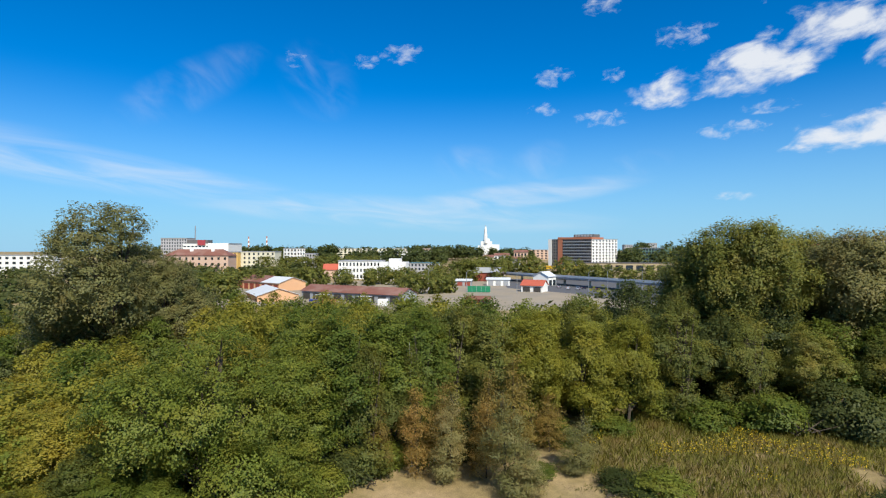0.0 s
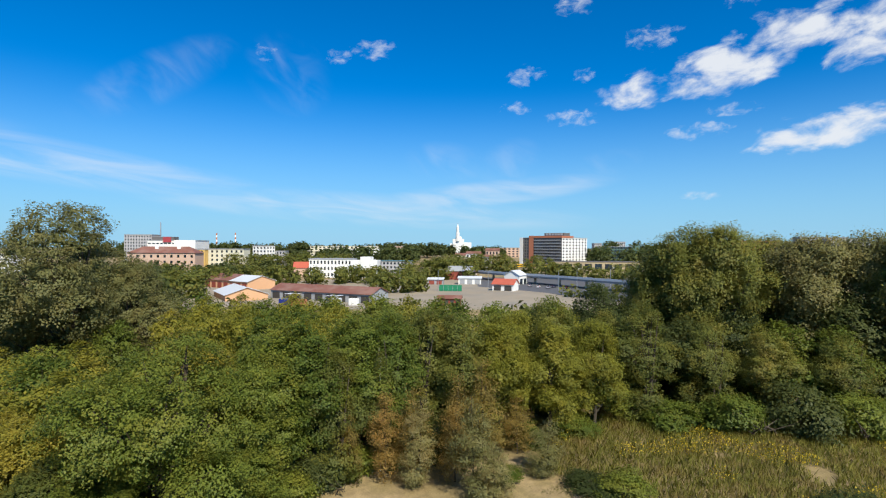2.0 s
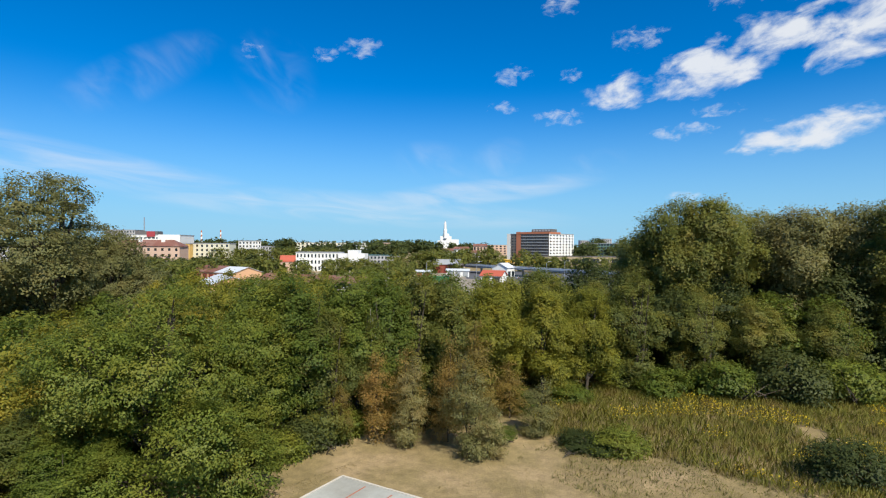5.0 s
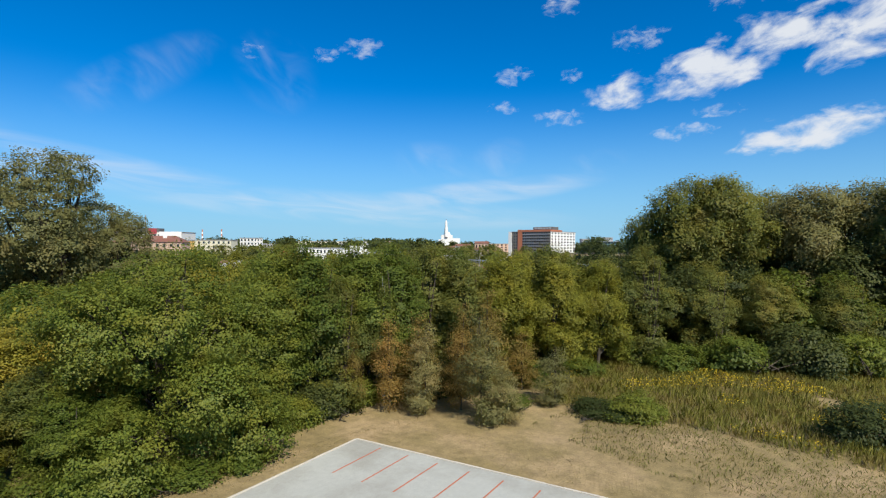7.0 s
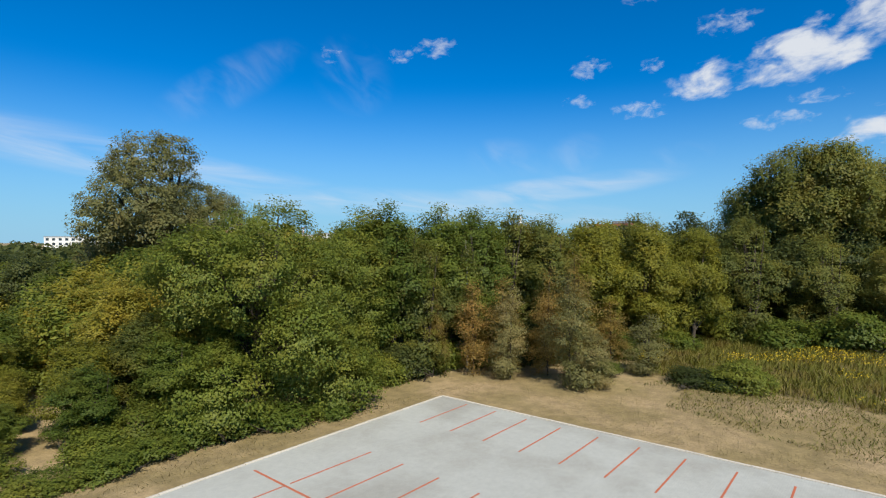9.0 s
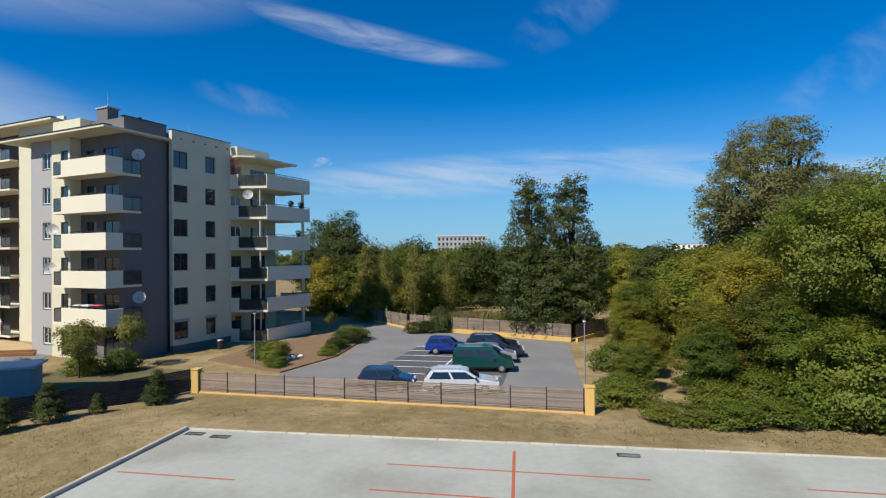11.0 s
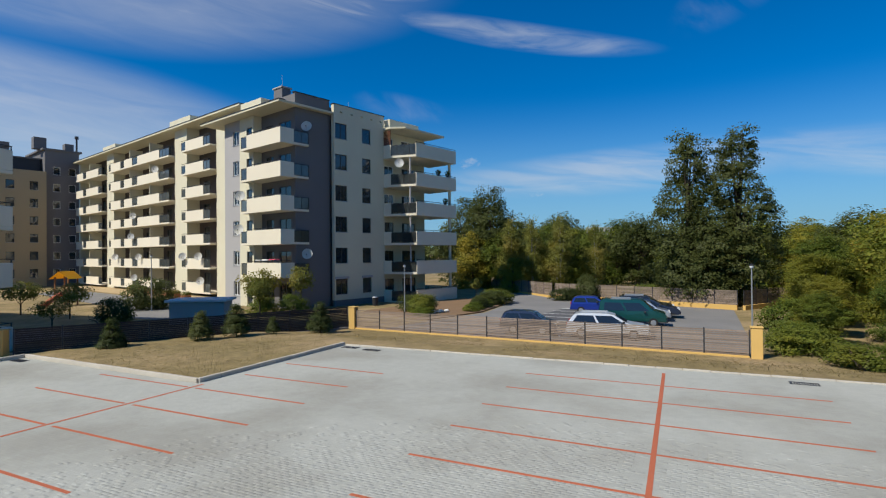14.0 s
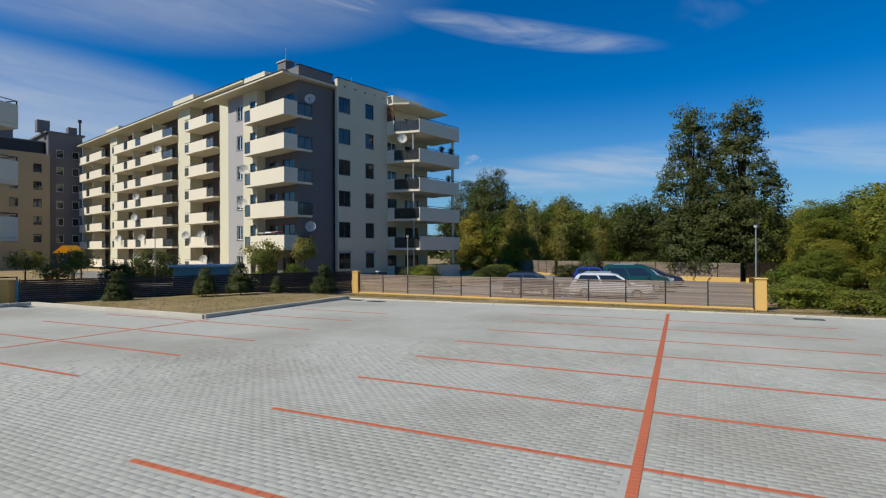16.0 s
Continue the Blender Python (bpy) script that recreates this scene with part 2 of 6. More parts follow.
GREY_WALL = material("grey_render", (0.16, 0.155, 0.16), 0.9, vary=0.06, scale=0.3, fine=30, bump=0.15, bump_scale=90)
LIGHT_GREY_WALL = material("light_grey_render", (0.38, 0.37, 0.37), 0.9, vary=0.06, scale=0.3, fine=30, bump=0.15)
TAN_WALL = material("tan_render", (0.40, 0.32, 0.20), 0.9, vary=0.06, scale=0.3, fine=30, bump=0.15)
GLASS = glass_material("window_glass")
BALCONY_GLASS = glass_material("balcony_glass", (0.07, 0.08, 0.08), 0.1)
FRAME_WHITE = material("white_frame", (0.75, 0.75, 0.73), 0.5, vary=0.04)
FRAME_DARK = material("dark_frame", (0.06, 0.055, 0.05), 0.5, vary=0.06)
METAL = material("galvanised_metal", (0.42, 0.43, 0.44), 0.45, 0.7, vary=0.1, fine=20)
DARK_METAL = material("dark_metal", (0.05, 0.05, 0.055), 0.5, 0.5, vary=0.1)
ASPHALT = material("asphalt_paving", (0.20, 0.195, 0.19), 0.9, vary=0.1, scale=0.4, fine=40, bump=0.3, second=(0.25, 0.24, 0.23), second_scale=0.3)
DARK_BAY = material("dark_bay_paving", (0.10, 0.10, 0.105), 0.9, vary=0.1, scale=0.6, fine=40, bump=0.3)
WHITE_LINE = material("white_paint", (0.75, 0.75, 0.73), 0.8, vary=0.1, scale=2, fine=40)
OCHRE = material("ochre_render", (0.62, 0.40, 0.13), 0.9, vary=0.08, scale=0.8, fine=30, bump=0.2, per_object=0.06)
SLAT = material("weathered_slat", (0.25, 0.195, 0.155), 0.85, vary=0.15, scale=2, fine=30, per_object=0.25, bump=0.3)
DARK_SLAT = material("dark_slat", (0.05, 0.04, 0.035), 0.85, vary=0.15, scale=2, fine=30, per_object=0.25)
ROOF_BROWN = material("brown_sheet_roof", (0.20, 0.085, 0.06), 0.7, vary=0.2, scale=0.15, fine=6, second=(0.28, 0.18, 0.14), second_scale=0.2)
ROOF_PALE = material("pale_sheet_roof", (0.55, 0.57, 0.58), 0.6, vary=0.08, scale=0.2, fine=6)
ROOF_RED = material("red_tile_roof", (0.42, 0.10, 0.06), 0.8, vary=0.15, scale=0.5, fine=8)
ORANGE_WALL = material("orange_render", (0.62, 0.36, 0.20), 0.9, vary=0.08, scale=0.2, fine=10)
PINK_WALL = material("pink_render", (0.55, 0.38, 0.28), 0.9, vary=0.06, scale=0.2, fine=10)
WHITE_WALL = material("white_render", (0.74, 0.73, 0.69), 0.9, vary=0.05, scale=0.2, fine=10)
SHED_WALL = material("grey_shed_wall", (0.30, 0.31, 0.32), 0.8, vary=0.15, scale=0.3, fine=8)
HOTEL_DARK = material("brown_facade", (0.13, 0.12, 0.115), 0.8, vary=0.1, scale=0.2)
HOTEL_ORANGE = material("orange_facade", (0.42, 0.16, 0.09), 0.8, vary=0.1, scale=0.2)
GREEN_GLASS = material("green_glass_facade", (0.10, 0.17, 0.14), 0.25, vary=0.2, scale=0.2, spec=0.8)

# ---- building helpers ----


def mesh_of(name, bm):
    me = bpy.data.meshes.new(name)
    bm.to_mesh(me)
    bm.free()
    return me


def part(name, bm, mat, parent=None, label="", m=None):
    """Links a bmesh (or a mesh) as one mesh object, under parent if given."""
    me = mesh_of(name, bm) if isinstance(bm, bmesh.types.BMesh) else bm
    if not me.materials:
        me.materials.append(mat)
    ob = new(name, me)
    if parent is not None:
        ob.parent = parent
    if m is not None:
        ob.matrix_basis = m
    if label:
        ob["label"] = label
    return ob


def thing(name, label, category, m=None, group="", kind=""):
    ob = new(name)
    ob.empty_display_size = 0.2
    if m is not None:
        ob.matrix_basis = m
    return tagged(ob, label, category, group, kind)


def box(bm, x0, x1, y0, y1, z0, z1, bevel=0.0):
    made = bmesh.ops.create_cube(bm, size=1.0)["verts"]
    for v in made:
        v.co = Vector((x0 + (v.co.x + 0.5) * (x1 - x0), y0 + (v.co.y + 0.5) * (y1 - y0), z0 + (v.co.z + 0.5) * (z1 - z0)))
    if bevel:
        edges = {e for v in made for e in v.link_edges}
        bmesh.ops.bevel(bm, geom=list(edges), offset=bevel, segments=1, affect="EDGES")
    return bm


def boxes(*dims, bevel=0.0):
    bm = bmesh.new()
    for d in dims:
        box(bm, *d, bevel=bevel)
    return bm


def tube(bm, path, radii, sides=7):
    """A tapered round bar along a list of points."""
    rings = []
    for k, p in enumerate(path):
        p = Vector(p)
        ahead = (Vector(path[min(k + 1, len(path) - 1)]) - Vector(path[max(k - 1, 0)])).normalized()
        side = ahead.cross(Vector((0, 0, 1)) if abs(ahead.z) < 0.9 else Vector((1, 0, 0))).normalized()
        top = side.cross(ahead)
        rings.append([bm.verts.new(p + radii[k] * (math.cos(a) * side + math.sin(a) * top)) for a in [2 * math.pi * j / sides for j in range(sides)]])
    for a, b in zip(rings[:-1], rings[1:]):
        for j in range(sides):
            bm.faces.new((a[j], a[(j + 1) % sides], b[(j + 1) % sides], b[j]))
    bm.faces.new(rings[-1])
    bm.faces.new(list(reversed(rings[0])))
    return bm


def prism(bm, outline, z0, z1):
    """A slab from an outline of (x, y) points, counter-clockwise."""
    low = [bm.verts.new((x, y, z0)) for x, y in outline]
    high = [bm.verts.new((x, y, z1)) for x, y in outline]
    bm.faces.new(high)
    bm.faces.new(list(reversed(low)))
    n = len(outline)
    for k in range(n):
        bm.faces.new((low[k], low[(k + 1) % n], high[(k + 1) % n], high[k]))
    return bm


def quads_mesh(name, verts, faces, normals=None):
    me = bpy.data.meshes.new(name)
    me.vertices.add(len(verts))
    me.vertices.foreach_set("co", np.ascontiguousarray(verts, dtype=np.float32).ravel())
    me.loops.add(faces.size)
    me.loops.foreach_set("vertex_index", np.ascontiguousarray(faces, dtype=np.int32).ravel())
    me.polygons.add(len(faces))
    me.polygons.foreach_set("loop_start", np.arange(0, faces.size, 4, dtype=np.int32))
    me.update(calc_edges=True)
    if normals is not None:
        # soft foliage shading: each leaf leans towards the crown's own surface
        me.normals_split_custom_set_from_vertices(normals.tolist())
    return me


# ---- trees ----
def leaf_quads(rng, points, normals, size):
    """Rhombic leaves at the points, facing roughly along the normals."""
    n = len(points)
    nn = normals + rng.normal(0, 0.42, (n, 3))
    nn /= np.linalg.norm(nn, axis=1, keepdims=True) + 1e-9
    t = np.cross(nn, rng.normal(0, 1, (n, 3)))
    t /= np.linalg.norm(t, axis=1, keepdims=True) + 1e-9
    s = np.cross(nn, t)
    L = size * rng.uniform(0.6, 1.3, (n, 1))
    fold = nn * L * 0.18
    v = np.stack((points - t * L, points - s * L * 0.6 + fold, points + t * L, points + s * L * 0.6 + fold), 1).reshape(-1, 3)
    soft = normals / (np.linalg.norm(normals, axis=1, keepdims=True) + 1e-9) * 0.7 + nn * 0.45
    soft /= np.linalg.norm(soft, axis=1, keepdims=True) + 1e-9
    return v, np.arange(4 * n).reshape(n, 4), np.repeat(soft, 4, axis=0)


def crown(name, lobes, clusters, each, leaf, spread, seed, inner=0.25, hang=0.0):
    """A crown of leaf clusters over a set of lobes (x, y, z, radius, height/radius)."""
    rng = np.random.default_rng(seed)
    lob = np.array(lobes, float)
    weight = lob[:, 3] ** 2 * (1 + 2 * lob[:, 4])
    k = rng.choice(len(lob), clusters * 2, p=weight / weight.sum())
    d = rng.normal(0, 1, (clusters * 2, 3))
    d /= np.linalg.norm(d, axis=1, keepdims=True)
    r = np.where(rng.random(clusters * 2) < inner, rng.uniform(0.3, 0.8, clusters * 2), rng.uniform(0.82, 1.02, clusters * 2))
    scale = np.stack((lob[k, 3], lob[k, 3], lob[k, 3] * lob[k, 4]), 1)
    p = lob[k, :3] + d * scale * r[:, None]
    buried = np.zeros(len(p), bool)
    for row in lob:
        q = (p - row[:3]) / np.array((row[3], row[3], row[3] * row[4]))
        buried |= np.linalg.norm(q, axis=1) < 0.62
    keep = (~buried | (rng.random(len(p)) < 0.3)) & (p[:, 2] > 0.15)
    p, d = p[keep][:clusters], d[keep][:clusters]
    m = len(p)
    own = spread * rng.uniform(0.6, 1.3, (m, 1, 1))
    off = np.clip(rng.normal(0, 1, (m, each, 3)), -1.45, 1.45) * own * np.array((1, 1, 0.6))
    off[:, :, 2] -= hang * np.abs(rng.normal(0, 1, (m, each)))
    pts = (p[:, None, :] + off).reshape(-1, 3)
    nor = np.repeat(d * 0.7 + np.array((0, 0, 0.55)), each, axis=0)
    pts[:, 2] = np.maximum(pts[:, 2], 0.05)
    v, f, soft = leaf_quads(rng, pts, nor, leaf)
    return quads_mesh(name, v, f, soft)


def limbs(lobes, trunk_r, lean=(0, 0), seed=1, stems=1):
    """Trunk or trunks with a limb into each lobe."""
    rnd = random.Random(seed)
    bm = bmesh.new()
    low = min(l[2] for l in lobes)
    top = max(lobes, key=lambda l: l[2])
    for s in range(stems):
        ox, oy = (rnd.uniform(-0.8, 0.8), rnd.uniform(-0.8, 0.8)) if stems > 1 else (0, 0)
        tx, ty, tz = top[0] + ox * 2, top[1] + oy * 2, top[2]
        pts = [(ox, oy, -0.3), (ox * 1.2 + tx * 0.1, oy * 1.2 + ty * 0.1, low * 0.5), (ox + tx * 0.45, oy + ty * 0.45, tz * 0.6), (tx, ty, tz)]
        tube(bm, pts, [trunk_r * 1.25, trunk_r, trunk_r * 0.6, trunk_r * 0.15])
        for l in lobes:
            f = min(0.85, 0.5 * l[2] / tz)
            a = (ox + tx * f, oy + ty * f, tz * f)
            mid = ((a[0] + l[0]) / 2, (a[1] + l[1]) / 2, (a[2] + l[2]) / 2 + 0.1 * l[3])
            tube(bm, [a, mid, (l[0], l[1], l[2] + 0.5 * l[3] * l[4])], [trunk_r * 0.4, trunk_r * 0.25, 0.02], 5)
    return bm


def tree(name, lobes, mat, clusters, each, leaf, spread, seed, label, category="tree", trunk=0.18, bark=None, inner=0.25, hang=0.0, stems=1, group=""):
    ob = thing(name, label, category, group=group)
    part("trunk", limbs(lobes, trunk, seed=seed, stems=stems), bark or BARK, ob)
    part("crown", crown("crown", lobes, clusters, each, leaf, spread, seed, inner, hang), mat, ob)
    return ob


def lobes_dome(seed, radius, height, count=9, base=0.15):
    """Lobes of a broad crown that reaches nearly down to the ground."""
    rnd = random.Random(seed)
    out = [(0, 0, height * 0.62, radius * 0.62, height * 0.36 / (radius * 0.62))]
    for k in range(count):
        a = 2 * math.pi * (k + rnd.uniform(-0.3, 0.3)) / count
        d = radius * rnd.uniform(0.45, 0.72)
        z = height * rnd.uniform(base + 0.1, 0.68)
        r = radius * rnd.uniform(0.30, 0.46)
        out.append((d * math.cos(a), d * math.sin(a), z, r, rnd.uniform(0.8, 1.2)))
    for k in range(4):
        a = rnd.uniform(0, 6.28)
        out.append((radius * 0.3 * math.cos(a), radius * 0.3 * math.sin(a), height * rnd.uniform(0.72, 0.86), radius * rnd.uniform(0.22, 0.34), 1.0))
    return out


def lobes_column(seed, radius, height, start=0.15, count=9):
    """Lobes of a tall narrow crown."""
    rnd = random.Random(seed)
    out = []
    for k in range(count):
        f = k / (count - 1)
        z = height * (start + (0.93 - start) * f)
        w = radius * (0.55 + 0.45 * math.sin(math.pi * min(1, f * 0.9 + 0.15))) * (1 - 0.45 * f)
        a = rnd.uniform(0, 6.28)
        out.append((0.45 * w * math.cos(a), 0.45 * w * math.sin(a), z, w * 0.75, rnd.uniform(1.0, 1.5)))
    return out

# ---- ground and parking lot ----
def smooth(a, b, v):
    t = min(1, max(0, (v - a) / (b - a)))
    return t * t * (3 - 2 * t)


def ground_height(x, y):
    """The lot lies flat at 0; the land round it falls a little, with low mounds beyond the lot's long edge."""
    z = -0.05
    z -= 0.35 * smooth(-27.5, -32.0, x) * smooth(36, 24, y)
    z -= 0.35 * smooth(-28.5, -33.0, y) * smooth(-30, -24, x)
    if y > 32.5 and x > -30:
        z += 0.45 * smooth(32.5, 40, y) * (0.45 + noise.noise(Vector((x * 0.16, y * 0.16, 0)))) * smooth(80, 60, y)
    return z


def make_ground():
    xs = [-4800, -1500, -600, -300, -160] + [-100 + 2.0 * k for k in range(76)] + [80, 160, 400, 1500, 4800]
    ys = [-4800, -1500, -500, -250, -120] + [-60 + 2.0 * k for k in range(81)] + [130, 180, 260, 400, 700, 1500, 4800]
    v = np.array([(x, y, ground_height(x, y)) for y in ys for x in xs])
    n = len(xs)
    f = np.array([(j * n + i, j * n + i + 1, (j + 1) * n + i + 1, (j + 1) * n + i) for j in range(len(ys) - 1) for i in range(n - 1)])
    me = quads_mesh("ground", v, f)
    me.polygons.foreach_set("use_smooth", [True] * len(me.polygons))
    return tagged(part("ground", me, GROUND), "dry yellow-brown grass and bare soil round the lot", "ground", kind="structure")


GROUND = material("dry_grass_soil", (0.235, 0.178, 0.080), 0.95, vary=0.46, scale=1.3, fine=9.0, bump=1.0, bump_scale=11, second=(0.38, 0.275, 0.15), second_scale=0.2, second_amount=0.75)
make_ground()
LOT = [(-25.9, -16.5), (-16.9, -16.5), (-17.1, -28.3), (60, -28.9), (60, 32.0), (-27.0, 28.6)]
lot = tagged(part("parking_lot", prism(bmesh.new(), LOT, -0.35, 0.0), PAVED), "large empty parking lot paved with light grey concrete pavers", "parking lot", kind="structure")


def strip(x0, y0, x1, y1, w, z0, z1):
    d = Vector((x1 - x0, y1 - y0)).normalized()
    n = Vector((-d.y, d.x)) * w / 2
    return prism(bmesh.new(), [(x0 - n.x, y0 - n.y), (x1 - n.x, y1 - n.y), (x1 + n.x, y1 + n.y), (x0 + n.x, y0 + n.y)], z0, z1)


def red_line(x0, y0, x1, y1, w=0.092):
    tagged(part("bay_line", strip(x0, y0, x1, y1, w, -0.05, 0.005), RED_PAVER), "bay marking laid in red concrete pavers", "road marking", "bay lines of the lot", "structure")


STEP = 2.31
for k in range(15):
    x = -23.3 + STEP * k
    spine_y = -1.16 + 0.0366 * (x + 25.4)
    red_line(x, -6.0, x, spine_y - 0.062)
    red_line(x, spine_y + 0.062, x, 3.8)
red_line(-25.4, -1.16, 14, 0.28, 0.12)
for k in range(12):
    x = -23.3 + STEP * k
    red_line(x, 18.6, x, 13.8)
    red_line(x, 13.5, x, 8.9)
red_line(-25.8, 13.5, 10, 13.9, 0.12)
for k in range(16):
    x = -24.6 + STEP * k
    red_line(x + 0.1, 23.6, x, 28.3)
for k in range(10):
    x = -21.0 + STEP * k
    red_line(x, -16.0, x, -11.1)
    if x > -16.5:
        red_line(x, -21.4, x, -16.4)
red_line(-16.9, -16.2, 4, -16.6, 0.12)


def kerb_run(x0, y0, x1, y1, top, name="kerbstone"):
    """Kerbstones a metre long, with narrow joints, children of the lot."""
    n = max(1, round(math.hypot(x1 - x0, y1 - y0)))
    ang = math.degrees(math.atan2(y1 - y0, x1 - x0))
    me = mesh_of(name, boxes((-0.495, 0.495, -0.075, 0.075, -0.3, 0.0), bevel=0.015))
    for k in range(n):
        f = (k + 0.5) / n
        part(name, me, KERB, lot, m=pose(x0 + (x1 - x0) * f, y0 + (y1 - y0) * f, top + 0.006 * math.sin(k * 1.7), 0, 0, ang))


kerb_run(-25.95, -16.6, -27.1, 28.6, 0.05)
kerb_run(-27.1, 28.68, 20, 30.55, 0.05)
kerb_run(-25.9, -16.58, -17.0, -16.58, 0.16)
kerb_run(-17.0, -16.6, -17.2, -28.3, 0.16)
kerb_run(-17.2, -28.4, 0, -28.5, 0.16)
for x, y in ((-25.6, 3.4), (-25.4, -15.8), (-25.2, -14.4), (-16.6, -27.7)):
    d = thing("storm_drain", "dark cast-iron drain grate set in the paving", "drain", pose(x, y, 0.0, 0, 0, 90), group="storm drains", kind="structure")
    part("grate_frame", boxes((-0.45, 0.45, -0.2, -0.15, -0.1, 0.012), (-0.45, 0.45, 0.15, 0.2, -0.1, 0.012), (-0.45, -0.4, -0.15, 0.15, -0.1, 0.012), (0.4, 0.45, -0.15, 0.15, -0.1, 0.012)), DARK_METAL, d)
    part("grate", boxes(*[(-0.4 + 0.08 * k, -0.36 + 0.08 * k, -0.15, 0.15, -0.1, 0.008) for k in range(10)]), DARK_METAL, d)

# ---- apartment buildings ----
def put(bm, axis, u0, u1, d0, d1, z0, z1):
    """A box given along a wall (u), through it (d) and up."""
    lo, hi = min(d0, d1), max(d0, d1)
    if axis == "x":
        box(bm, u0, u1, lo, hi, z0, z1)
    else:
        box(bm, lo, hi, u0, u1, z0, z1)


def wall_with(bm, axis, u0, u1, d0, d1, z0, z1, holes):
    """A wall with thickness and rectangular openings (u0, u1, z0, z1)."""
    us = sorted({u0, u1, *[h[0] for h in holes], *[h[1] for h in holes]})
    zs = sorted({z0, z1, *[h[2] for h in holes], *[h[3] for h in holes]})
    for a, b in zip(us[:-1], us[1:]):
        start = None
        for c, d in zip(zs[:-1], zs[1:]):
            open_here = any(h[0] <= a and b <= h[1] and h[2] <= c and d <= h[3] for h in holes)
            if not open_here and start is None:
                start = c
            if open_here and start is not None:
                put(bm, axis, a, b, d0, d1, start, c)
                start = None
        if start is not None:
            put(bm, axis, a, b, d0, d1, start, zs[-1])
    return bm


def window_at(parent, axis, u0, u1, d, z0, z1, inward, mullions=1, frame_mat=None, sill=True, name="window"):
    """Frame, sill and glass pane in an opening whose outer face is at d."""
    e, w = d + inward * 0.10, 0.07
    step = (u1 - u0 - w) / (mullions + 1)
    lights = [(u0 + w + k * step, u0 + (k + 1) * step, z0 + w, z1 - w) for k in range(mullions + 1)]
    bm = wall_with(bmesh.new(), axis, u0, u1, e, e + inward * 0.07, z0, z1, lights)
    bmesh.ops.remove_doubles(bm, verts=bm.verts[:], dist=0.0005)
    win = part(name, bm, frame_mat or FRAME_DARK, parent)
    pane = bmesh.new()
    put(pane, axis, u0 + w, u1 - w, e + inward * 0.025, e + inward * 0.045, z0 + w, z1 - w)
    part("pane", pane, GLASS, win)
    if sill:
        ledge = bmesh.new()
        put(ledge, axis, u0 - 0.05, u1 + 0.05, d - inward * 0.06, d + inward * 0.1, z0 - 0.05, z0 - 0.002)
        part("sill", ledge, METAL, win)
    return win


def rail_at(parent, axis, u0, u1, d, z0, z1, name="railing"):
    """A glazed balustrade with a steel frame."""
    bm = bmesh.new()
    put(bm, axis, u0, u1, d - 0.03, d + 0.03, z1 - 0.05, z1)
    put(bm, axis, u0, u1, d - 0.02, d + 0.02, z0, z0 + 0.04)
    n = max(1, round((u1 - u0) / 1.0))
    for k in range(n + 1):
        c = u0 + (u1 - u0) * k / n
        put(bm, axis, c - 0.025, c + 0.025, d - 0.025, d + 0.025, z0 + 0.04, z1 - 0.05)
    ob = part(name, bm, DARK_METAL, parent)
    glass = bmesh.new()
    put(glass, axis, u0 + 0.03, u1 - 0.03, d - 0.008, d + 0.008, z0 + 0.07, z1 - 0.08)
    part("glass_panel", glass, BALCONY_GLASS, ob)


def dish_at(m, r=0.42):
    """A white satellite dish on a short wall arm; m: its foot, with -y looking outwards."""
    ob = thing("satellite_dish", "white round satellite dish fixed to the balcony wall", "satellite dish", m, "satellite dishes")
    bm = bmesh.new()
    rings = []
    for j in range(5):
        q = r * j / 4
        if j == 0:
            rings.append([bm.verts.new((0, -0.40 + 0.0, 0))])
        else:
            rings.append([bm.verts.new((q * math.cos(a), -0.40 - 0.35 * q * q / r, q * math.sin(a))) for a in [2 * math.pi * i / 18 for i in range(18)]])
    for i in range(18):
        bm.faces.new((rings[0][0], rings[1][i], rings[1][(i + 1) % 18]))
    for a, b in zip(rings[1:-1], rings[2:]):
        for i in range(18):
            bm.faces.new((a[i], b[i], b[(i + 1) % 18], a[(i + 1) % 18]))
    bmesh.ops.solidify(bm, geom=bm.faces[:], thickness=0.02)
    part("reflector", bm, DISH_WHITE, ob)
    part("arm", tube(tube(bmesh.new(), [(0, 0, -0.1), (0, -0.38, 0)], [0.03, 0.03], 6), [(0, -0.42, -r * 0.9), (0, -0.42 - r * 0.9, -r * 0.25)], [0.018, 0.018], 5), METAL, ob)
    part("receiver", tube(bmesh.new(), [(0, -0.42 - r * 0.98, -r * 0.25), (0, -0.42 - r * 0.75, -r * 0.2)], [0.045, 0.04], 8), DARK_METAL, ob)
    return ob


DISH_WHITE = material("dish_white", (0.80, 0.80, 0.78), 0.5, vary=0.03)
BLOCK = Matrix.Translation((-40.3, -34.1, -0.4)) @ Matrix(((-0.970, -0.242, 0, 0), (0.242, -0.970, 0, 0), (0, 0, 1, 0), (0, 0, 0, 1)))
FLOOR = 3.1


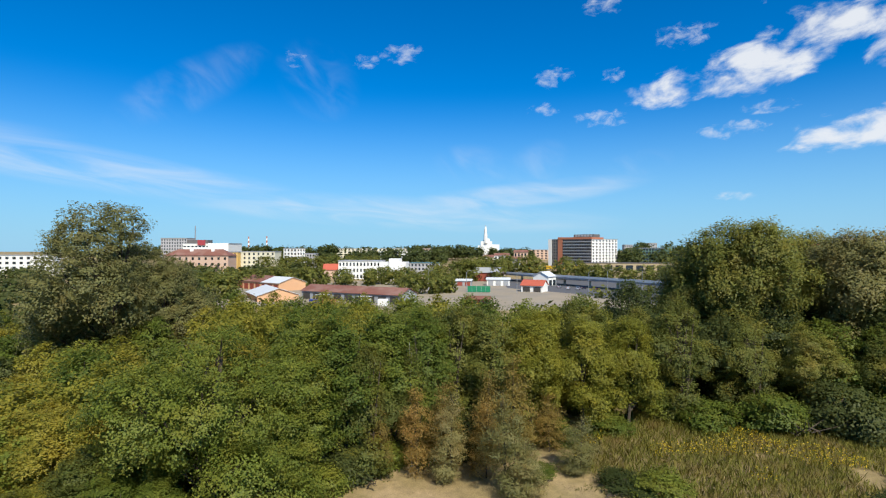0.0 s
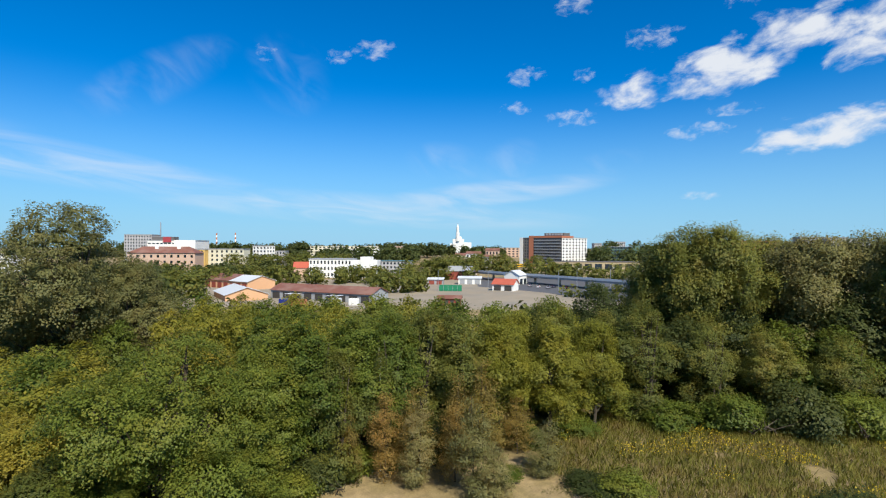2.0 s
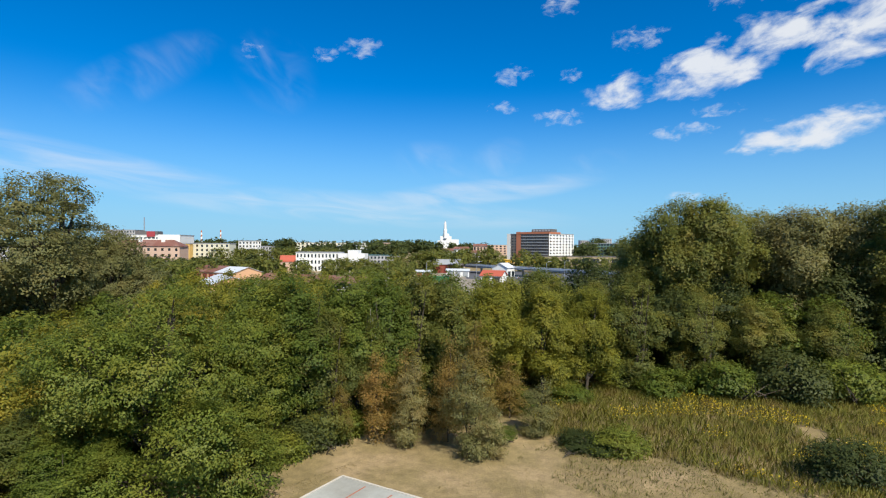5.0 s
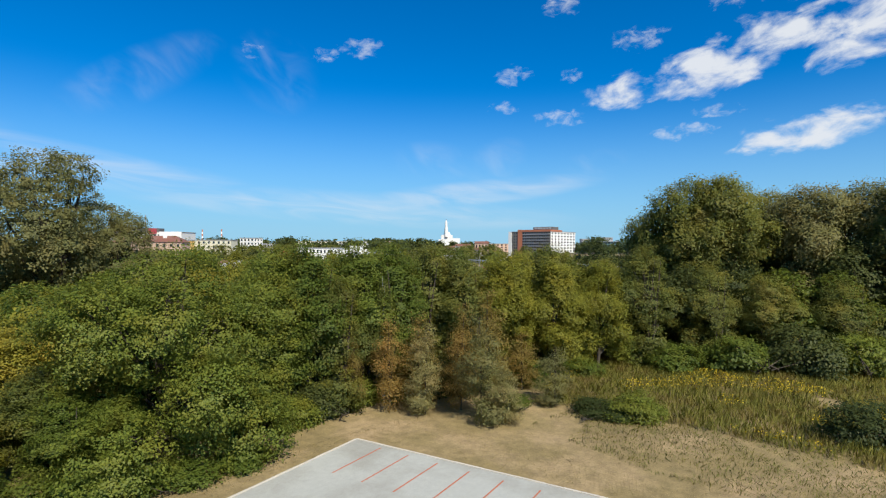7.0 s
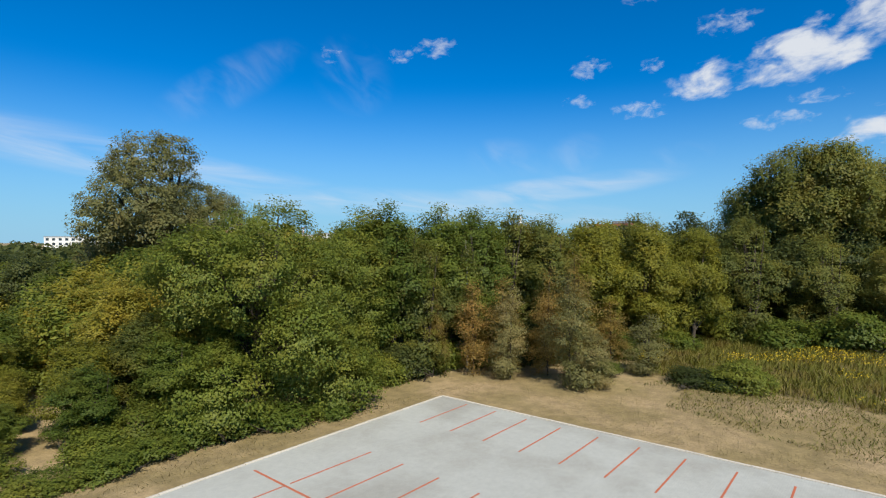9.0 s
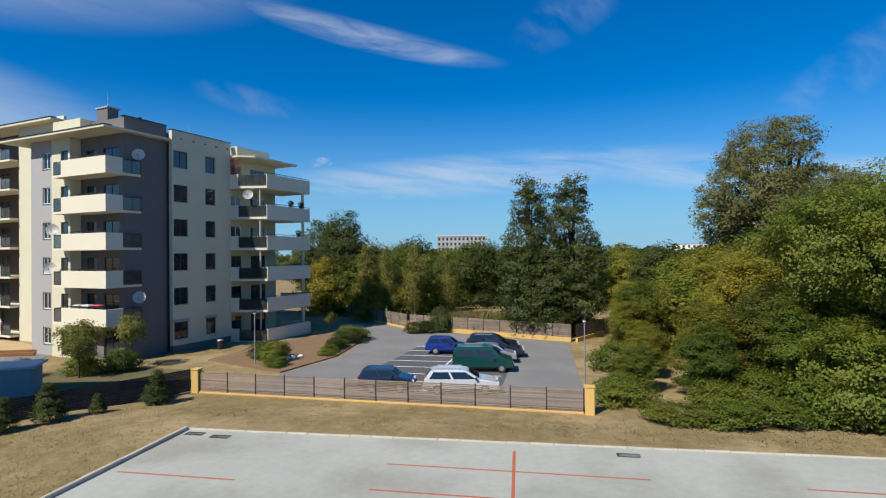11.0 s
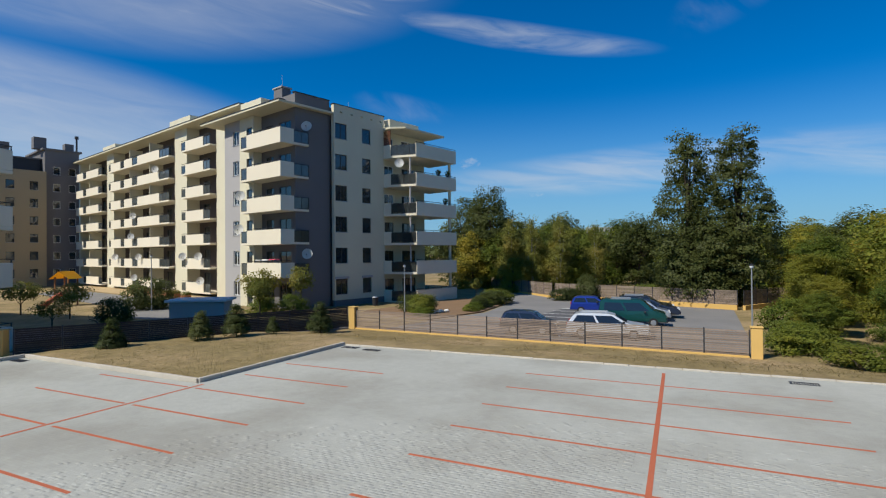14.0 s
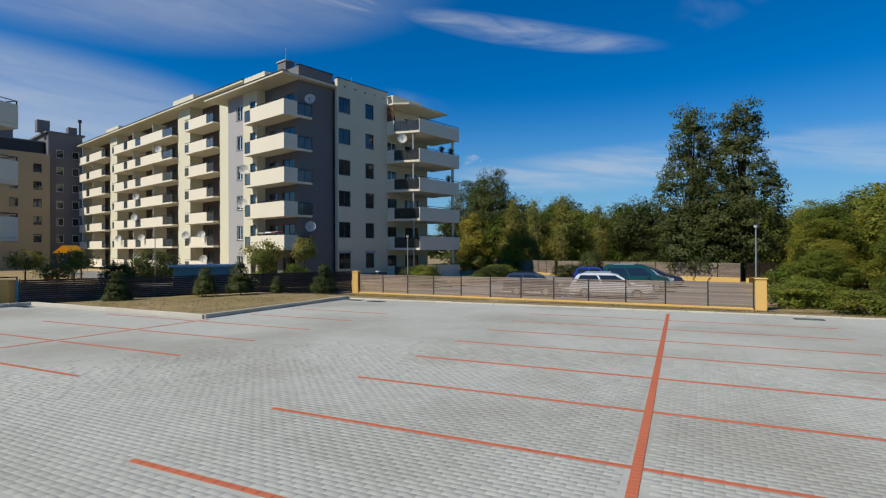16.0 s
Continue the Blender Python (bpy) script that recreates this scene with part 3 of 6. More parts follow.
def apartment_corner():
    ob = thing("apartment_block", "six-storey cream and grey apartment block with white corner balconies", "apartment building", BLOCK)
    F = [0.1 + FLOOR * i for i in range(6)]
    # end wall with two columns of windows
    holes = [(5.95, 7.45, f + 1.05, f + 2.6) for f in F] + [(9.45, 10.65, f + 1.05, f + 2.6) for f in F] + [(6.6 + 1.35 * k, 6.9 + 1.35 * k, 19.25, 19.4) for k in range(5)]
    part("wall", wall_with(bmesh.new(), "x", 5.8, 12.6, -0.4, 0.0, 0.6, 20.0, holes), CREAM, ob)
    part("plinth", boxes((5.8, 12.6, -0.38, 0.0, 0, 0.6), (1.8, 5.8, 0.32, 0.6, 0, 0.6)), GREY_WALL, ob)
    for u0, u1, z0, z1 in holes[:12]:
        window_at(ob, "x", u0, u1, -0.4, z0, z1, 1, 1 if u0 < 9 else 0)
        if z0 < 3:
            part("shutter_box", boxes((u0 - 0.1, u1 + 0.1, -0.5, -0.4, z1, z1 + 0.22)), LIGHT_GREY_WALL, ob)
    part("wall", wall_with(bmesh.new(), "x", 1.8, 5.8, 0.3, 0.6, 0.6, 20.4, []), GREY_WALL, ob, "dark grey rendered wall")
    # recessed wall behind the corner balconies
    doors = [(1.0, 3.0, f + 0.05, f + 2.3) for f in F] + [(3.9, 5.3, f + 0.05, f + 2.3) for f in F]
    part("wall", wall_with(bmesh.new(), "y", 0.6, 6.0, 1.8, 2.1, 0, 20.3, doors), GREY_WALL, ob)
    for u0, u1, z0, z1 in doors:
        window_at(ob, "y", u0, u1, 1.8, z0, z1, 1, 1, sill=False, name="balcony_door")
    french = [(6.3, 7.3, f + 0.1, f + 2.3) for f in F]
    part("wall", wall_with(bmesh.new(), "y", 6.0, 8.6, 0.9, 2.1, 0, 19.0, french), CREAM, ob)
    for u0, u1, z0, z1 in french:
        window_at(ob, "y", u0, u1, 0.9, z0, z1, 1, 0, sill=False, name="balcony_door")
    side = [(8.95, 10.1, f + 0.9, f + 2.35) for f in F]
    part("wall", wall_with(bmesh.new(), "y", 8.6, 11.8, 1.0, 2.1, 0, 19.0, side), LIGHT_GREY_WALL, ob, "mid grey rendered wall")
    for u0, u1, z0, z1 in side:
        window_at(ob, "y", u0, u1, 1.0, z0, z1, 1, 1, FRAME_WHITE)
    part("inner_wall", boxes((2.2, 12.5, 0.7, 14.0, 0, 19.9), (12.6, 19.4, 0.2, 14.0, 0, 18.4)), GREY_WALL, ob)
    # corner balconies
    for f in F[1:]:
        bal = part("balcony", boxes((0.0, 3.1, 0.0, 6.9, f - 0.2, f), (0.0, 0.14, 0.0, 5.75, f, f + 1.2), (0.14, 1.45, 0.0, 0.14, f, f + 1.2)), PARAPET, ob)
        rail = boxes((0.03, 0.1, 0.0, 5.75, f + 1.32, f + 1.37), *[(0.04, 0.08, 0.1 + 1.1 * k, 0.14 + 1.1 * k, f + 1.2, f + 1.32) for k in range(6)])
        part("handrail", rail, DARK_METAL, bal)
        rail_at(bal, "x", 1.5, 3.1, 0.06, f, f + 1.15)
        rail_at(bal, "y", 5.8, 6.85, 0.08, f, f + 1.15)
        # the partition at the small French balcony
        part("panel", boxes((0.1, 0.9, 6.85, 6.89, f, f + 1.15)), BALCONY_GLASS, bal)
    # roof slab, parapets, chimney
    part("roof", boxes((-0.35, 6.0, -0.35, 14.4, 19.0, 19.18)), CREAM, ob, "projecting flat eaves")
    part("eaves_edge", boxes((-0.4, 0.3, -0.4, 14.4, 19.18, 19.25)), DARK_METAL, ob)
    part("coping", boxes((1.7, 5.8, 0.22, 0.7, 20.4, 20.46), (5.75, 12.65, -0.46, 0.1, 20.0, 20.06), (1.9, 2.3, 0.7, 14.0, 19.9, 20.0)), DARK_METAL, ob)
    part("stair_head", boxes((0.9, 2.6, 4.6, 8.4, 19.25, 20.5), bevel=0.02), CREAM, ob)
    ch = part("chimney", boxes((2.2, 3.2, 3.0, 4.4, 19.25, 21.5), bevel=0.02), GREY_WALL, ob)
    part("cap", boxes((2.1, 3.3, 2.9, 4.5, 21.5, 21.62)), LIGHT_GREY_WALL, ch)
    part("vent_pipe", tube(bmesh.new(), [(4.6, 2.2, 20), (4.6, 2.2, 21.1)], [0.16, 0.16], 10), DARK_METAL, ob)
    for x, y, z, h in ((2.7, 3.7, 21.6, 1.4), (9.0, 1.2, 20.0, 1.2)):
        part("antenna", tube(bmesh.new(), [(x, y, z), (x, y, z + h)], [0.025, 0.015], 5), METAL, ob)
    # balcony stack at the far end of the end wall
    rooms = [(12.9, 14.3, f + 0.05, f + 2.3) for f in F] + [(15.6, 17.8, f + 0.05, f + 2.3) for f in F]
    part("wall", wall_with(bmesh.new(), "x", 12.6, 19.4, -0.1, 0.2, 0, 18.5, rooms), CREAM, ob)
    for u0, u1, z0, z1 in rooms:
        window_at(ob, "x", u0, u1, -0.1, z0, z1, 1, 1, FRAME_WHITE if z0 > 8 else FRAME_DARK, sill=False, name="balcony_door")
    out = [(12.5, -0.1), (12.5, -1.5), (13.6, -4.2), (20.3, -4.2), (20.3, -0.1)]
    for k, f in enumerate(F):
        bm = prism(bmesh.new(), out, f - 0.22, f)
        box(bm, 12.5, 12.64, -1.5, -0.4, f, f + 1.2)
        box(bm, 13.6, 20.3, -4.2, -4.06, f, f + 1.2)
        box(bm, 20.16, 20.3, -4.06, -0.1, f, f + 1.2)
        bal = part("balcony", bm, PARAPET, ob)
        slant = bmesh.new()
        for z in (f + 0.06, f + 1.1):
            tube(slant, [(12.55, -1.5, z), (13.6, -4.12, z)], [0.03, 0.03], 6)
        for q in range(5):
            c = q / 4
            tube(slant, [(12.55 + 1.05 * c, -1.5 - 2.62 * c, f), (12.55 + 1.05 * c, -1.5 - 2.62 * c, f + 1.1)], [0.022, 0.022], 5)
        rl = part("railing", slant, DARK_METAL, bal)
        gl = bmesh.new()
        gl.faces.new([gl.verts.new(p) for p in ((12.56, -1.5, f + 0.1), (13.6, -4.1, f + 0.1), (13.6, -4.1, f + 1.06), (12.56, -1.5, f + 1.06))])
        bmesh.ops.solidify(gl, geom=gl.faces[:], thickness=0.012)
        part("glass_panel", gl, BALCONY_GLASS, rl)
        part("handrail", boxes((13.6, 20.3, -4.16, -4.1, f + 1.32, f + 1.37), *[(13.7 + 1.3 * q, 13.74 + 1.3 * q, -4.15, -4.11, f + 1.2, f + 1.32) for q in range(6)]), DARK_METAL, bal)
        if k < 5:
            part("post", tube(bmesh.new(), [(19.7, -3.7, f), (19.7, -3.7, f + FLOOR - 0.22)], [0.16, 0.16], 10), CREAM, ob)
            part("post", tube(bmesh.new(), [(13.5, -3.4, f), (13.5, -3.4, f + FLOOR - 0.22)], [0.09, 0.09], 8), LIGHT_GREY_WALL, ob)
    part("roof", prism(bmesh.new(), [(12.4, 0.2), (12.4, -1.5), (13.4, -2.9), (19.8, -2.9), (19.8, 0.2)], 18.5, 18.68), CREAM, ob)
    part("penthouse_wall", boxes((13.0, 17.6, -0.9, 5, 18.68, 19.75)), CREAM, ob)
    # trellis of the top balcony
    tr = bmesh.new()
    for k in range(9):
        box(tr, 12.5, 12.54, -1.5 + 0.12 * k, -1.46 + 0.12 * k, F[5] + 1.2, F[5] + 2.75)
    for k in range(12):
        box(tr, 12.46, 12.5, -1.5, -0.45, F[5] + 1.25 + 0.125 * k, F[5] + 1.29 + 0.125 * k)
    part("trellis", tr, TRELLIS, ob, "brown wooden trellis")
    return ob


TRELLIS = material("trellis_wood", (0.17, 0.07, 0.04), 0.8, vary=0.2, fine=20)
apartment_corner()
for X, Y, Z in ((3.0, 0.0, 17.1), (3.0, 0.0, 2.0 + FLOOR), (0.4, 7.3, 10.9), (0.6, 8.0, 7.6), (12.9, -2.4, 14.6)):
    dish_at(Matrix.Translation((BLOCK @ pose(X, Y, Z)).translation) @ pose(0, 0, 0, -12, 0, 118), 0.5)


def balcony_goods():
    """Washing and boxes on the lowest corner balcony, chairs and pots on others."""
    cl = thing("laundry_rack", "pink and white laundry drying over the balcony rail", "laundry", BLOCK)
    part("pink_towel", boxes((-0.03, 0.5, 0.9, 1.9, 4.66, 4.74), bevel=0.02), material("pink_cloth", (0.75, 0.10, 0.16), 0.9), cl)
    part("white_cloth", boxes((0.0, 0.5, 2.2, 3.2, 4.6, 4.72), (0.0, 0.5, 3.5, 4.3, 4.6, 4.68), bevel=0.02), FRAME_WHITE, cl)
    ch = thing("garden_chair", "white plastic garden chair on the top balcony", "chair", BLOCK)
    part("seat", boxes((1.9, 2.35, 0.45, 0.9, 16.05, 16.09)), FRAME_WHITE, ch)
    part("backrest", boxes((1.9, 2.35, 0.9, 0.94, 16.05, 16.5)), FRAME_WHITE, ch)
    for x in (1.92, 2.3):
        for y in (0.47, 0.88):
            part("leg", boxes((x, x + 0.04, y, y + 0.04, 15.6, 16.05)), FRAME_WHITE, ch)
    for X, f in ((17.4, 4), (19.0, 4), (18.6, 3)):
        pot = thing("flower_pot", "dark potted plant on the balcony rail", "plant pot", BLOCK @ pose(X, -4.0, 0.1 + FLOOR * f + 1.2), "balcony pots")
        part("pot", tube(bmesh.new(), [(0, 0, 0), (0, 0, 0.25)], [0.14, 0.2], 9), DARK_METAL, pot)
        part("plant", crown("plant", [(0, 0, 0.45, 0.3, 0.9)], 40, 8, 0.06, 0.07, 3), DARK, pot)


def apartment_wing():
    ob = thing("apartment_wing", "seven-storey cream apartment wing with rows of white balconies", "apartment building", BLOCK)
    H = 3.05
    G = [0.6 + H * i for i in range(7)]
    zones = [(21.5, 29.2, [(21.6, 23.2, "g"), (23.2, 28.0, "w"), (28.0, 29.2, "g")]),
             (33.0, 55.2, [(33.0, 36.0, "g"), (36.0, 43.6, "w"), (43.6, 45.6, "g"), (45.6, 48.7, "w"), (48.7, 50.2, "g"), (50.2, 54.3, "w"), (54.3, 55.2, "g")]),
             (58.5, 71.5, [(58.5, 60.0, "g"), (60.0, 66.0, "w"), (66.0, 67.6, "g"), (67.6, 71.4, "w")])]
    doors = []
    for a, b, _ in zones:
        n = int((b - a) // 3.4)
        for k in range(n):
            c = a + (b - a) * (k + 0.5) / n
            doors += [(c - 0.9, c + 0.9, g + 0.05, g + 2.3) for g in G]
    part("wall", wall_with(bmesh.new(), "y", 14.5, 72.0, 6.7, 7.0, 0, 22.2, doors), BACK_WALL, ob, "brown-grey wall behind the balconies, its colour darkened for recess shade")
    for u0, u1, z0, z1 in doors:
        window_at(ob, "y", u0, u1, 6.7, z0, z1, 1, 1, sill=False, name="balcony_door")
    for a, b in ((14.5, 21.4), (29.3, 32.9), (55.3, 58.4), (71.5, 72.4)):
        part("pier", boxes((5.0, 6.7, a, b, 0, 22.2)), CREAM, ob)
    for a, b, segs in zones:
        for g in G:
            bm = boxes((4.2, 6.7, a, b, g - 0.2, g))
            for u0, u1, kind in segs:
                if kind == "w":
                    box(bm, 4.2, 4.34, u0, u1, g, g + 1.15)
            bal = part("balcony", bm, PARAPET, ob)
            for u0, u1, kind in segs:
                if kind == "g":
                    rail_at(bal, "y", u0, u1, 4.27, g, g + 1.1)
            for y in (a + 7.4, a + 14.8):
                if y < b - 3:
                    part("partition", boxes((4.7, 6.6, y, y + 0.12, g, g + 2.75)), CREAM, bal)
            part("handrail", boxes((4.22, 4.3, segs[0][0], segs[-1][1], g + 1.26, g + 1.3)), DARK_METAL, bal)
    part("roof", boxes((4.0, 18, 14.2, 72.4, 22.2, 22.42)), CREAM, ob)
    part("coping", boxes((3.95, 4.6, 14.2, 72.4, 22.42, 22.5)), DARK_METAL, ob)
    part("parapet", boxes((4.6, 6.2, 27.5, 33.5, 22.5, 23.5), (4.6, 6.2, 53.5, 59, 22.5, 23.4), (5.4, 5.7, 14.5, 72, 22.5, 22.9)), CREAM, ob)
    part("inner_wall", boxes((7.2, 17, 14.5, 72, 0, 22.1)), GREY_WALL, ob)
    for y in (40, 50, 65):
        part("vent_pipe", tube(bmesh.new(), [(8, y, 22.5), (8, y, 23.9)], [0.18, 0.18], 8), DARK_METAL, ob)


# brown-grey render, with the shade of the balcony recesses put into its colour
BACK_WALL = material("brown_render_recess_shade", (0.10, 0.08, 0.072), 0.9, vary=0.08, scale=0.3)
apartment_wing()
for Y, f in ((36.6, 5), (44.5, 3), (45.2, 2), (51.5, 1), (28.3, 1), (24.0, 1), (23.5, 0), (44.0, 0), (42.5, 1)):
    dish_at(Matrix.Translation((BLOCK @ pose(4.15, Y, 0.6 + 3.05 * f + 1.3)).translation) @ pose(0, 0, 0, -12, 0, 118), 0.5)
balcony_goods()


def cross_building():
    """The building that closes the courtyard: a dark grey part and a lower tan part with rows of small windows."""
    ob = thing("courtyard_building", "dark grey and tan apartment building closing the courtyard", "apartment building", BLOCK)
    dark = [(1.0 + 2.4 * k, 2.1 + 2.4 * k, 1.6 + 3.05 * i, 3.0 + 3.05 * i) for k in range(2) for i in range(7)]
    part("wall", wall_with(bmesh.new(), "x", -0.2, 5.0, 72.5, 72.9, 0, 24.2, dark), GREY_WALL, ob)
    for h in dark:
        window_at(ob, "x", h[0], h[1], 72.5, h[2], h[3], 1, 0, FRAME_WHITE)
    tan = [(-2.6 - 3.3 * k, -1.4 - 3.3 * k, 1.6 + 3.05 * i, 3.1 + 3.05 * i) for k in range(9) for i in range(6)]
    part("wall", wall_with(bmesh.new(), "x", -32, -0.2, 71.6, 72.0, 0, 20.2, tan), TAN_WALL, ob, "tan rendered wall")
    for h in tan:
        window_at(ob, "x", h[0], h[1], 71.6, h[2], h[3], 1, 0)
    part("inner_wall", boxes((-0.2, 5, 73, 84, 0, 24.2), (-32, -0.2, 72.1, 84, 0, 20.2)), GREY_WALL, ob)
    part("penthouse_wall", boxes((-32, -0.4, 74.5, 84, 20.2, 22.6)), DARK_METAL, ob, "dark set-back top storey")
    part("roof", boxes((-0.6, 5.4, 72.2, 84, 24.2, 24.5), (-32, 0, 74.2, 84, 22.6, 22.8)), GREY_WALL, ob)
    for dims in ((-1.5, 0.4, 74, 75.5, 24.5, 26.6), (3.2, 4.6, 74, 75.5, 24.5, 26.0), (-6.5, -4.5, 76, 78, 22.8, 25.4), (-11, -9, 76, 78, 22.8, 25.2)):
        part("chimney", boxes(dims, bevel=0.03), GREY_WALL, ob)
    part("vent_pipe", tube(tube(bmesh.new(), [(4.9, 73.5, 24.5), (4.9, 73.5, 27.0)], [0.16, 0.16], 8), [(4.9, 73.5, 27.0), (4.9, 73.5, 27.5)], [0.34, 0.3], 8), DARK_METAL, ob)


cross_building()
NEAR = Matrix.Translation((-19.05, -33.35, -0.4)) @ Matrix(((0.970, -0.242, 0, 0), (0.242, 0.970, 0, 0), (0, 0, 1, 0), (0, 0, 0, 1)))


def near_building():
    ob = thing("neighbour_block", "cream apartment block with rounded white balconies beside the fence", "apartment building", NEAR)
    G = [0.65 + 3.05 * i for i in range(7)]
    holes = [(1.8, 3.4, g + 0.9, g + 2.4) for g in G]
    part("wall", wall_with(bmesh.new(), "x", 1.2, 5.5, -1.9, -1.6, 0, 21.8, holes), CREAM, ob)
    for h in holes:
        window_at(ob, "x", h[0], h[1], -1.6, h[2], h[3], -1, 1)
    part("wall", boxes((1.2, 5.5, -34, -1.9, 0, 21.8)), CREAM, ob)
    for g in [G[0] - 0.4] + G[1:4]:
        bm = boxes((0.0, 4.5, -6.5, 0.0, g - 0.22, g), (0.0, 4.5, -0.14, 0.0, g, g + 1.1), (0.0, 0.14, -6.5, -0.14, g, g + 1.1), bevel=0.03)
        bal = part("balcony", bm, PARAPET, ob)
        part("handrail", boxes((0.0, 4.5, -0.1, -0.05, g + 1.28, g + 1.32), (0.04, 0.09, -6.5, -0.1, g + 1.28, g + 1.32), *[(0.03 + 1.1 * k, 0.07 + 1.1 * k, -0.1, -0.05, g + 1.1, g + 1.28) for k in range(5)]), DARK_METAL, bal)
    part("roof", boxes((0.2, 5.8, -34, -0.6, 21.8, 22.1)), CREAM, ob)


near_building()

# ---- car park behind the fence, its fences, lamps and cars ----
tagged(part("car_park", prism(bmesh.new(), [(-33.6, -19.5), (-33.6, 2.6), (-55.6, 2.6), (-62.5, -15.0), (-70, -21.5), (-66, -24.5), (-52.5, -17.2), (-46, -16.6), (-40, -18.4)], -0.5, -0.37), ASPHALT), "grey paved residents' car park behind the fence", "car park", kind="structure")
tagged(part("parking_bays", prism(bmesh.new(), [(-35.2, -13.0), (-35.2, -2.6), (-51.5, -2.0), (-51.5, -11.2)], -0.5, -0.362), DARK_BAY), "darker paved parking bays with white lines", "parking bays", kind="structure")
for k in range(8):
    x = -36.0 - 2.25 * k
    tagged(part("bay_line", strip(x, -12.9 + 0.22 * k, x, -2.7, 0.1, -0.45, -0.355), WHITE_LINE), "white painted bay line in the car park", "road marking", "white bay lines", "structure")
tagged(part("bay_line", strip(-35.4, -7.7, -51.4, -6.8, 0.1, -0.45, -0.351), WHITE_LINE), "white painted line dividing the bays", "road marking", "white bay lines", "structure")
tagged(part("yard_path", prism(bmesh.new(), [(-20, -41), (-20, -36), (-36, -38.5), (-44, -43), (-46, -60), (-52, -85), (-46, -85), (-38, -56), (-34, -46)], -0.5, -0.368), ASPHALT), "grey paved courtyard path", "path", kind="structure")
# added dark ground sheet: its colour carries the courtyard's shade behind the fence
SHADE_LAWN = material("shade_toned_lawn", (0.115, 0.105, 0.045), 0.95, vary=0.3, scale=0.7, fine=10, bump=0.6, bump_scale=12, second=(0.19, 0.145, 0.075), second_scale=0.3, second_amount=0.6)
tagged(part("courtyard_lawn", prism(bmesh.new(), [(-34.2, -22.4), (-39.6, -25.0), (-39.6, -34.0), (-36.2, -38.0), (-20.0, -35.6), (-18.4, -32.0)], -0.6, -0.376), SHADE_LAWN), "dark brown-green lawn sheet standing in for the shade behind the courtyard fence", "lawn", kind="structure")
SAND = material("playground_sand", (0.46, 0.34, 0.19), 0.95, vary=0.15, scale=0.6, fine=12, bump=0.4)
tagged(part("playground_ground", prism(bmesh.new(), [(-44.5, -45), (-41, -46.5), (-47, -62), (-56, -95), (-68, -104), (-64, -88), (-54, -64), (-47, -47)], -0.5, -0.364), SAND), "sandy courtyard ground between the buildings", "ground", kind="structure")
GARDEN = material("garden_soil", (0.22, 0.14, 0.08), 0.95, vary=0.2, scale=0.8, fine=14, bump=0.5)
tagged(part("garden_bed", prism(bmesh.new(), [(-39.5, -18.8), (-46, -17.0), (-52.3, -17.4), (-59.5, -22.0), (-52, -25.5), (-43, -27)], -0.5, -0.30), GARDEN), "brown garden bed with low shrubs by the block", "garden bed", kind="structure")


def slat_fence(x0, y0, x1, y1, base_z, height, base_h, slat_mat, label, slats=13, base_mat=None, step=1.95, fill_share=0.82):
    """A fence of steel posts and thin horizontal slats on a low rendered base."""
    n = round(math.hypot(x1 - x0, y1 - y0) / step)
    ang = math.degrees(math.atan2(y1 - y0, x1 - x0))
    L = math.hypot(x1 - x0, y1 - y0)
    ob = thing("slatted_fence", label, "fence", pose(x0, y0, base_z, 0, 0, ang))
    part("base_wall", boxes((0, L, -0.12, 0.12, -0.2, base_h), bevel=0.015), base_mat or OCHRE, ob)
    post = mesh_of("post", boxes((-0.03, 0.03, -0.03, 0.03, base_h, height + 0.04)))
    slat_h = (height - base_h) / slats
    slat = mesh_of("slat", boxes((0.04, L / n - 0.04, -0.012, 0.012, 0.012, slat_h * fill_share)))
    for k in range(n + 1):
        part("post", post, DARK_METAL, ob, m=pose(L * k / n, 0, 0))
        if k < n:
            for j in range(slats):
                part("slat", slat, slat_mat, ob, m=pose(L * k / n, 0.0, base_h + slat_h * j))
    return ob


def pillar(x, y, z, h=1.45, ang=0):
    ob = thing("fence_pillar", "ochre rendered fence pillar with a flat cap", "pillar", pose(x, y, z, 0, 0, ang), "fence pillars")
    part("shaft", boxes((-0.24, 0.24, -0.24, 0.24, -0.2, h), bevel=0.02), OCHRE, ob)
    part("cap", boxes((-0.28, 0.28, -0.28, 0.28, h, h + 0.06), bevel=0.015), OCHRE, ob)


slat_fence(-33.6, -21.2, -32.5, 2.2, -0.4, 1.3, 0.09, SLAT, "weathered brown slatted fence on a low ochre base")
pillar(-32.45, 2.5, -0.4)
pillar(-33.7, -21.5, -0.4)
slat_fence(-33.4, -21.8, -17.9, -30.9, -0.4, 1.5, 0.12, DARK_SLAT, "dark slatted fence along the courtyard", base_mat=GREY_WALL, fill_share=0.97)
pillar(-17.5, -31.2, -0.4, 1.45, 30)
slat_fence(-17.1, -31.4, 4, -32.5, -0.4, 1.5, 0.12, DARK_SLAT, "dark slatted fence along the courtyard", base_mat=GREY_WALL, fill_share=0.97)
slat_fence(-63.0, -14.8, -56.0, 2.9, -0.4, 1.7, 0.42, SLAT, "weathered slatted fence on an ochre wall behind the cars")
slat_fence(-75.0, -27.0, -63.3, -15.2, -0.4, 1.7, 0.25, SLAT, "weathered slatted fence shaded by the block")
slat_fence(-56.0, 3.4, -63.0, 7.5, -0.4, 1.7, 0.42, SLAT, "weathered slatted fence beside the poplars", step=2.3)


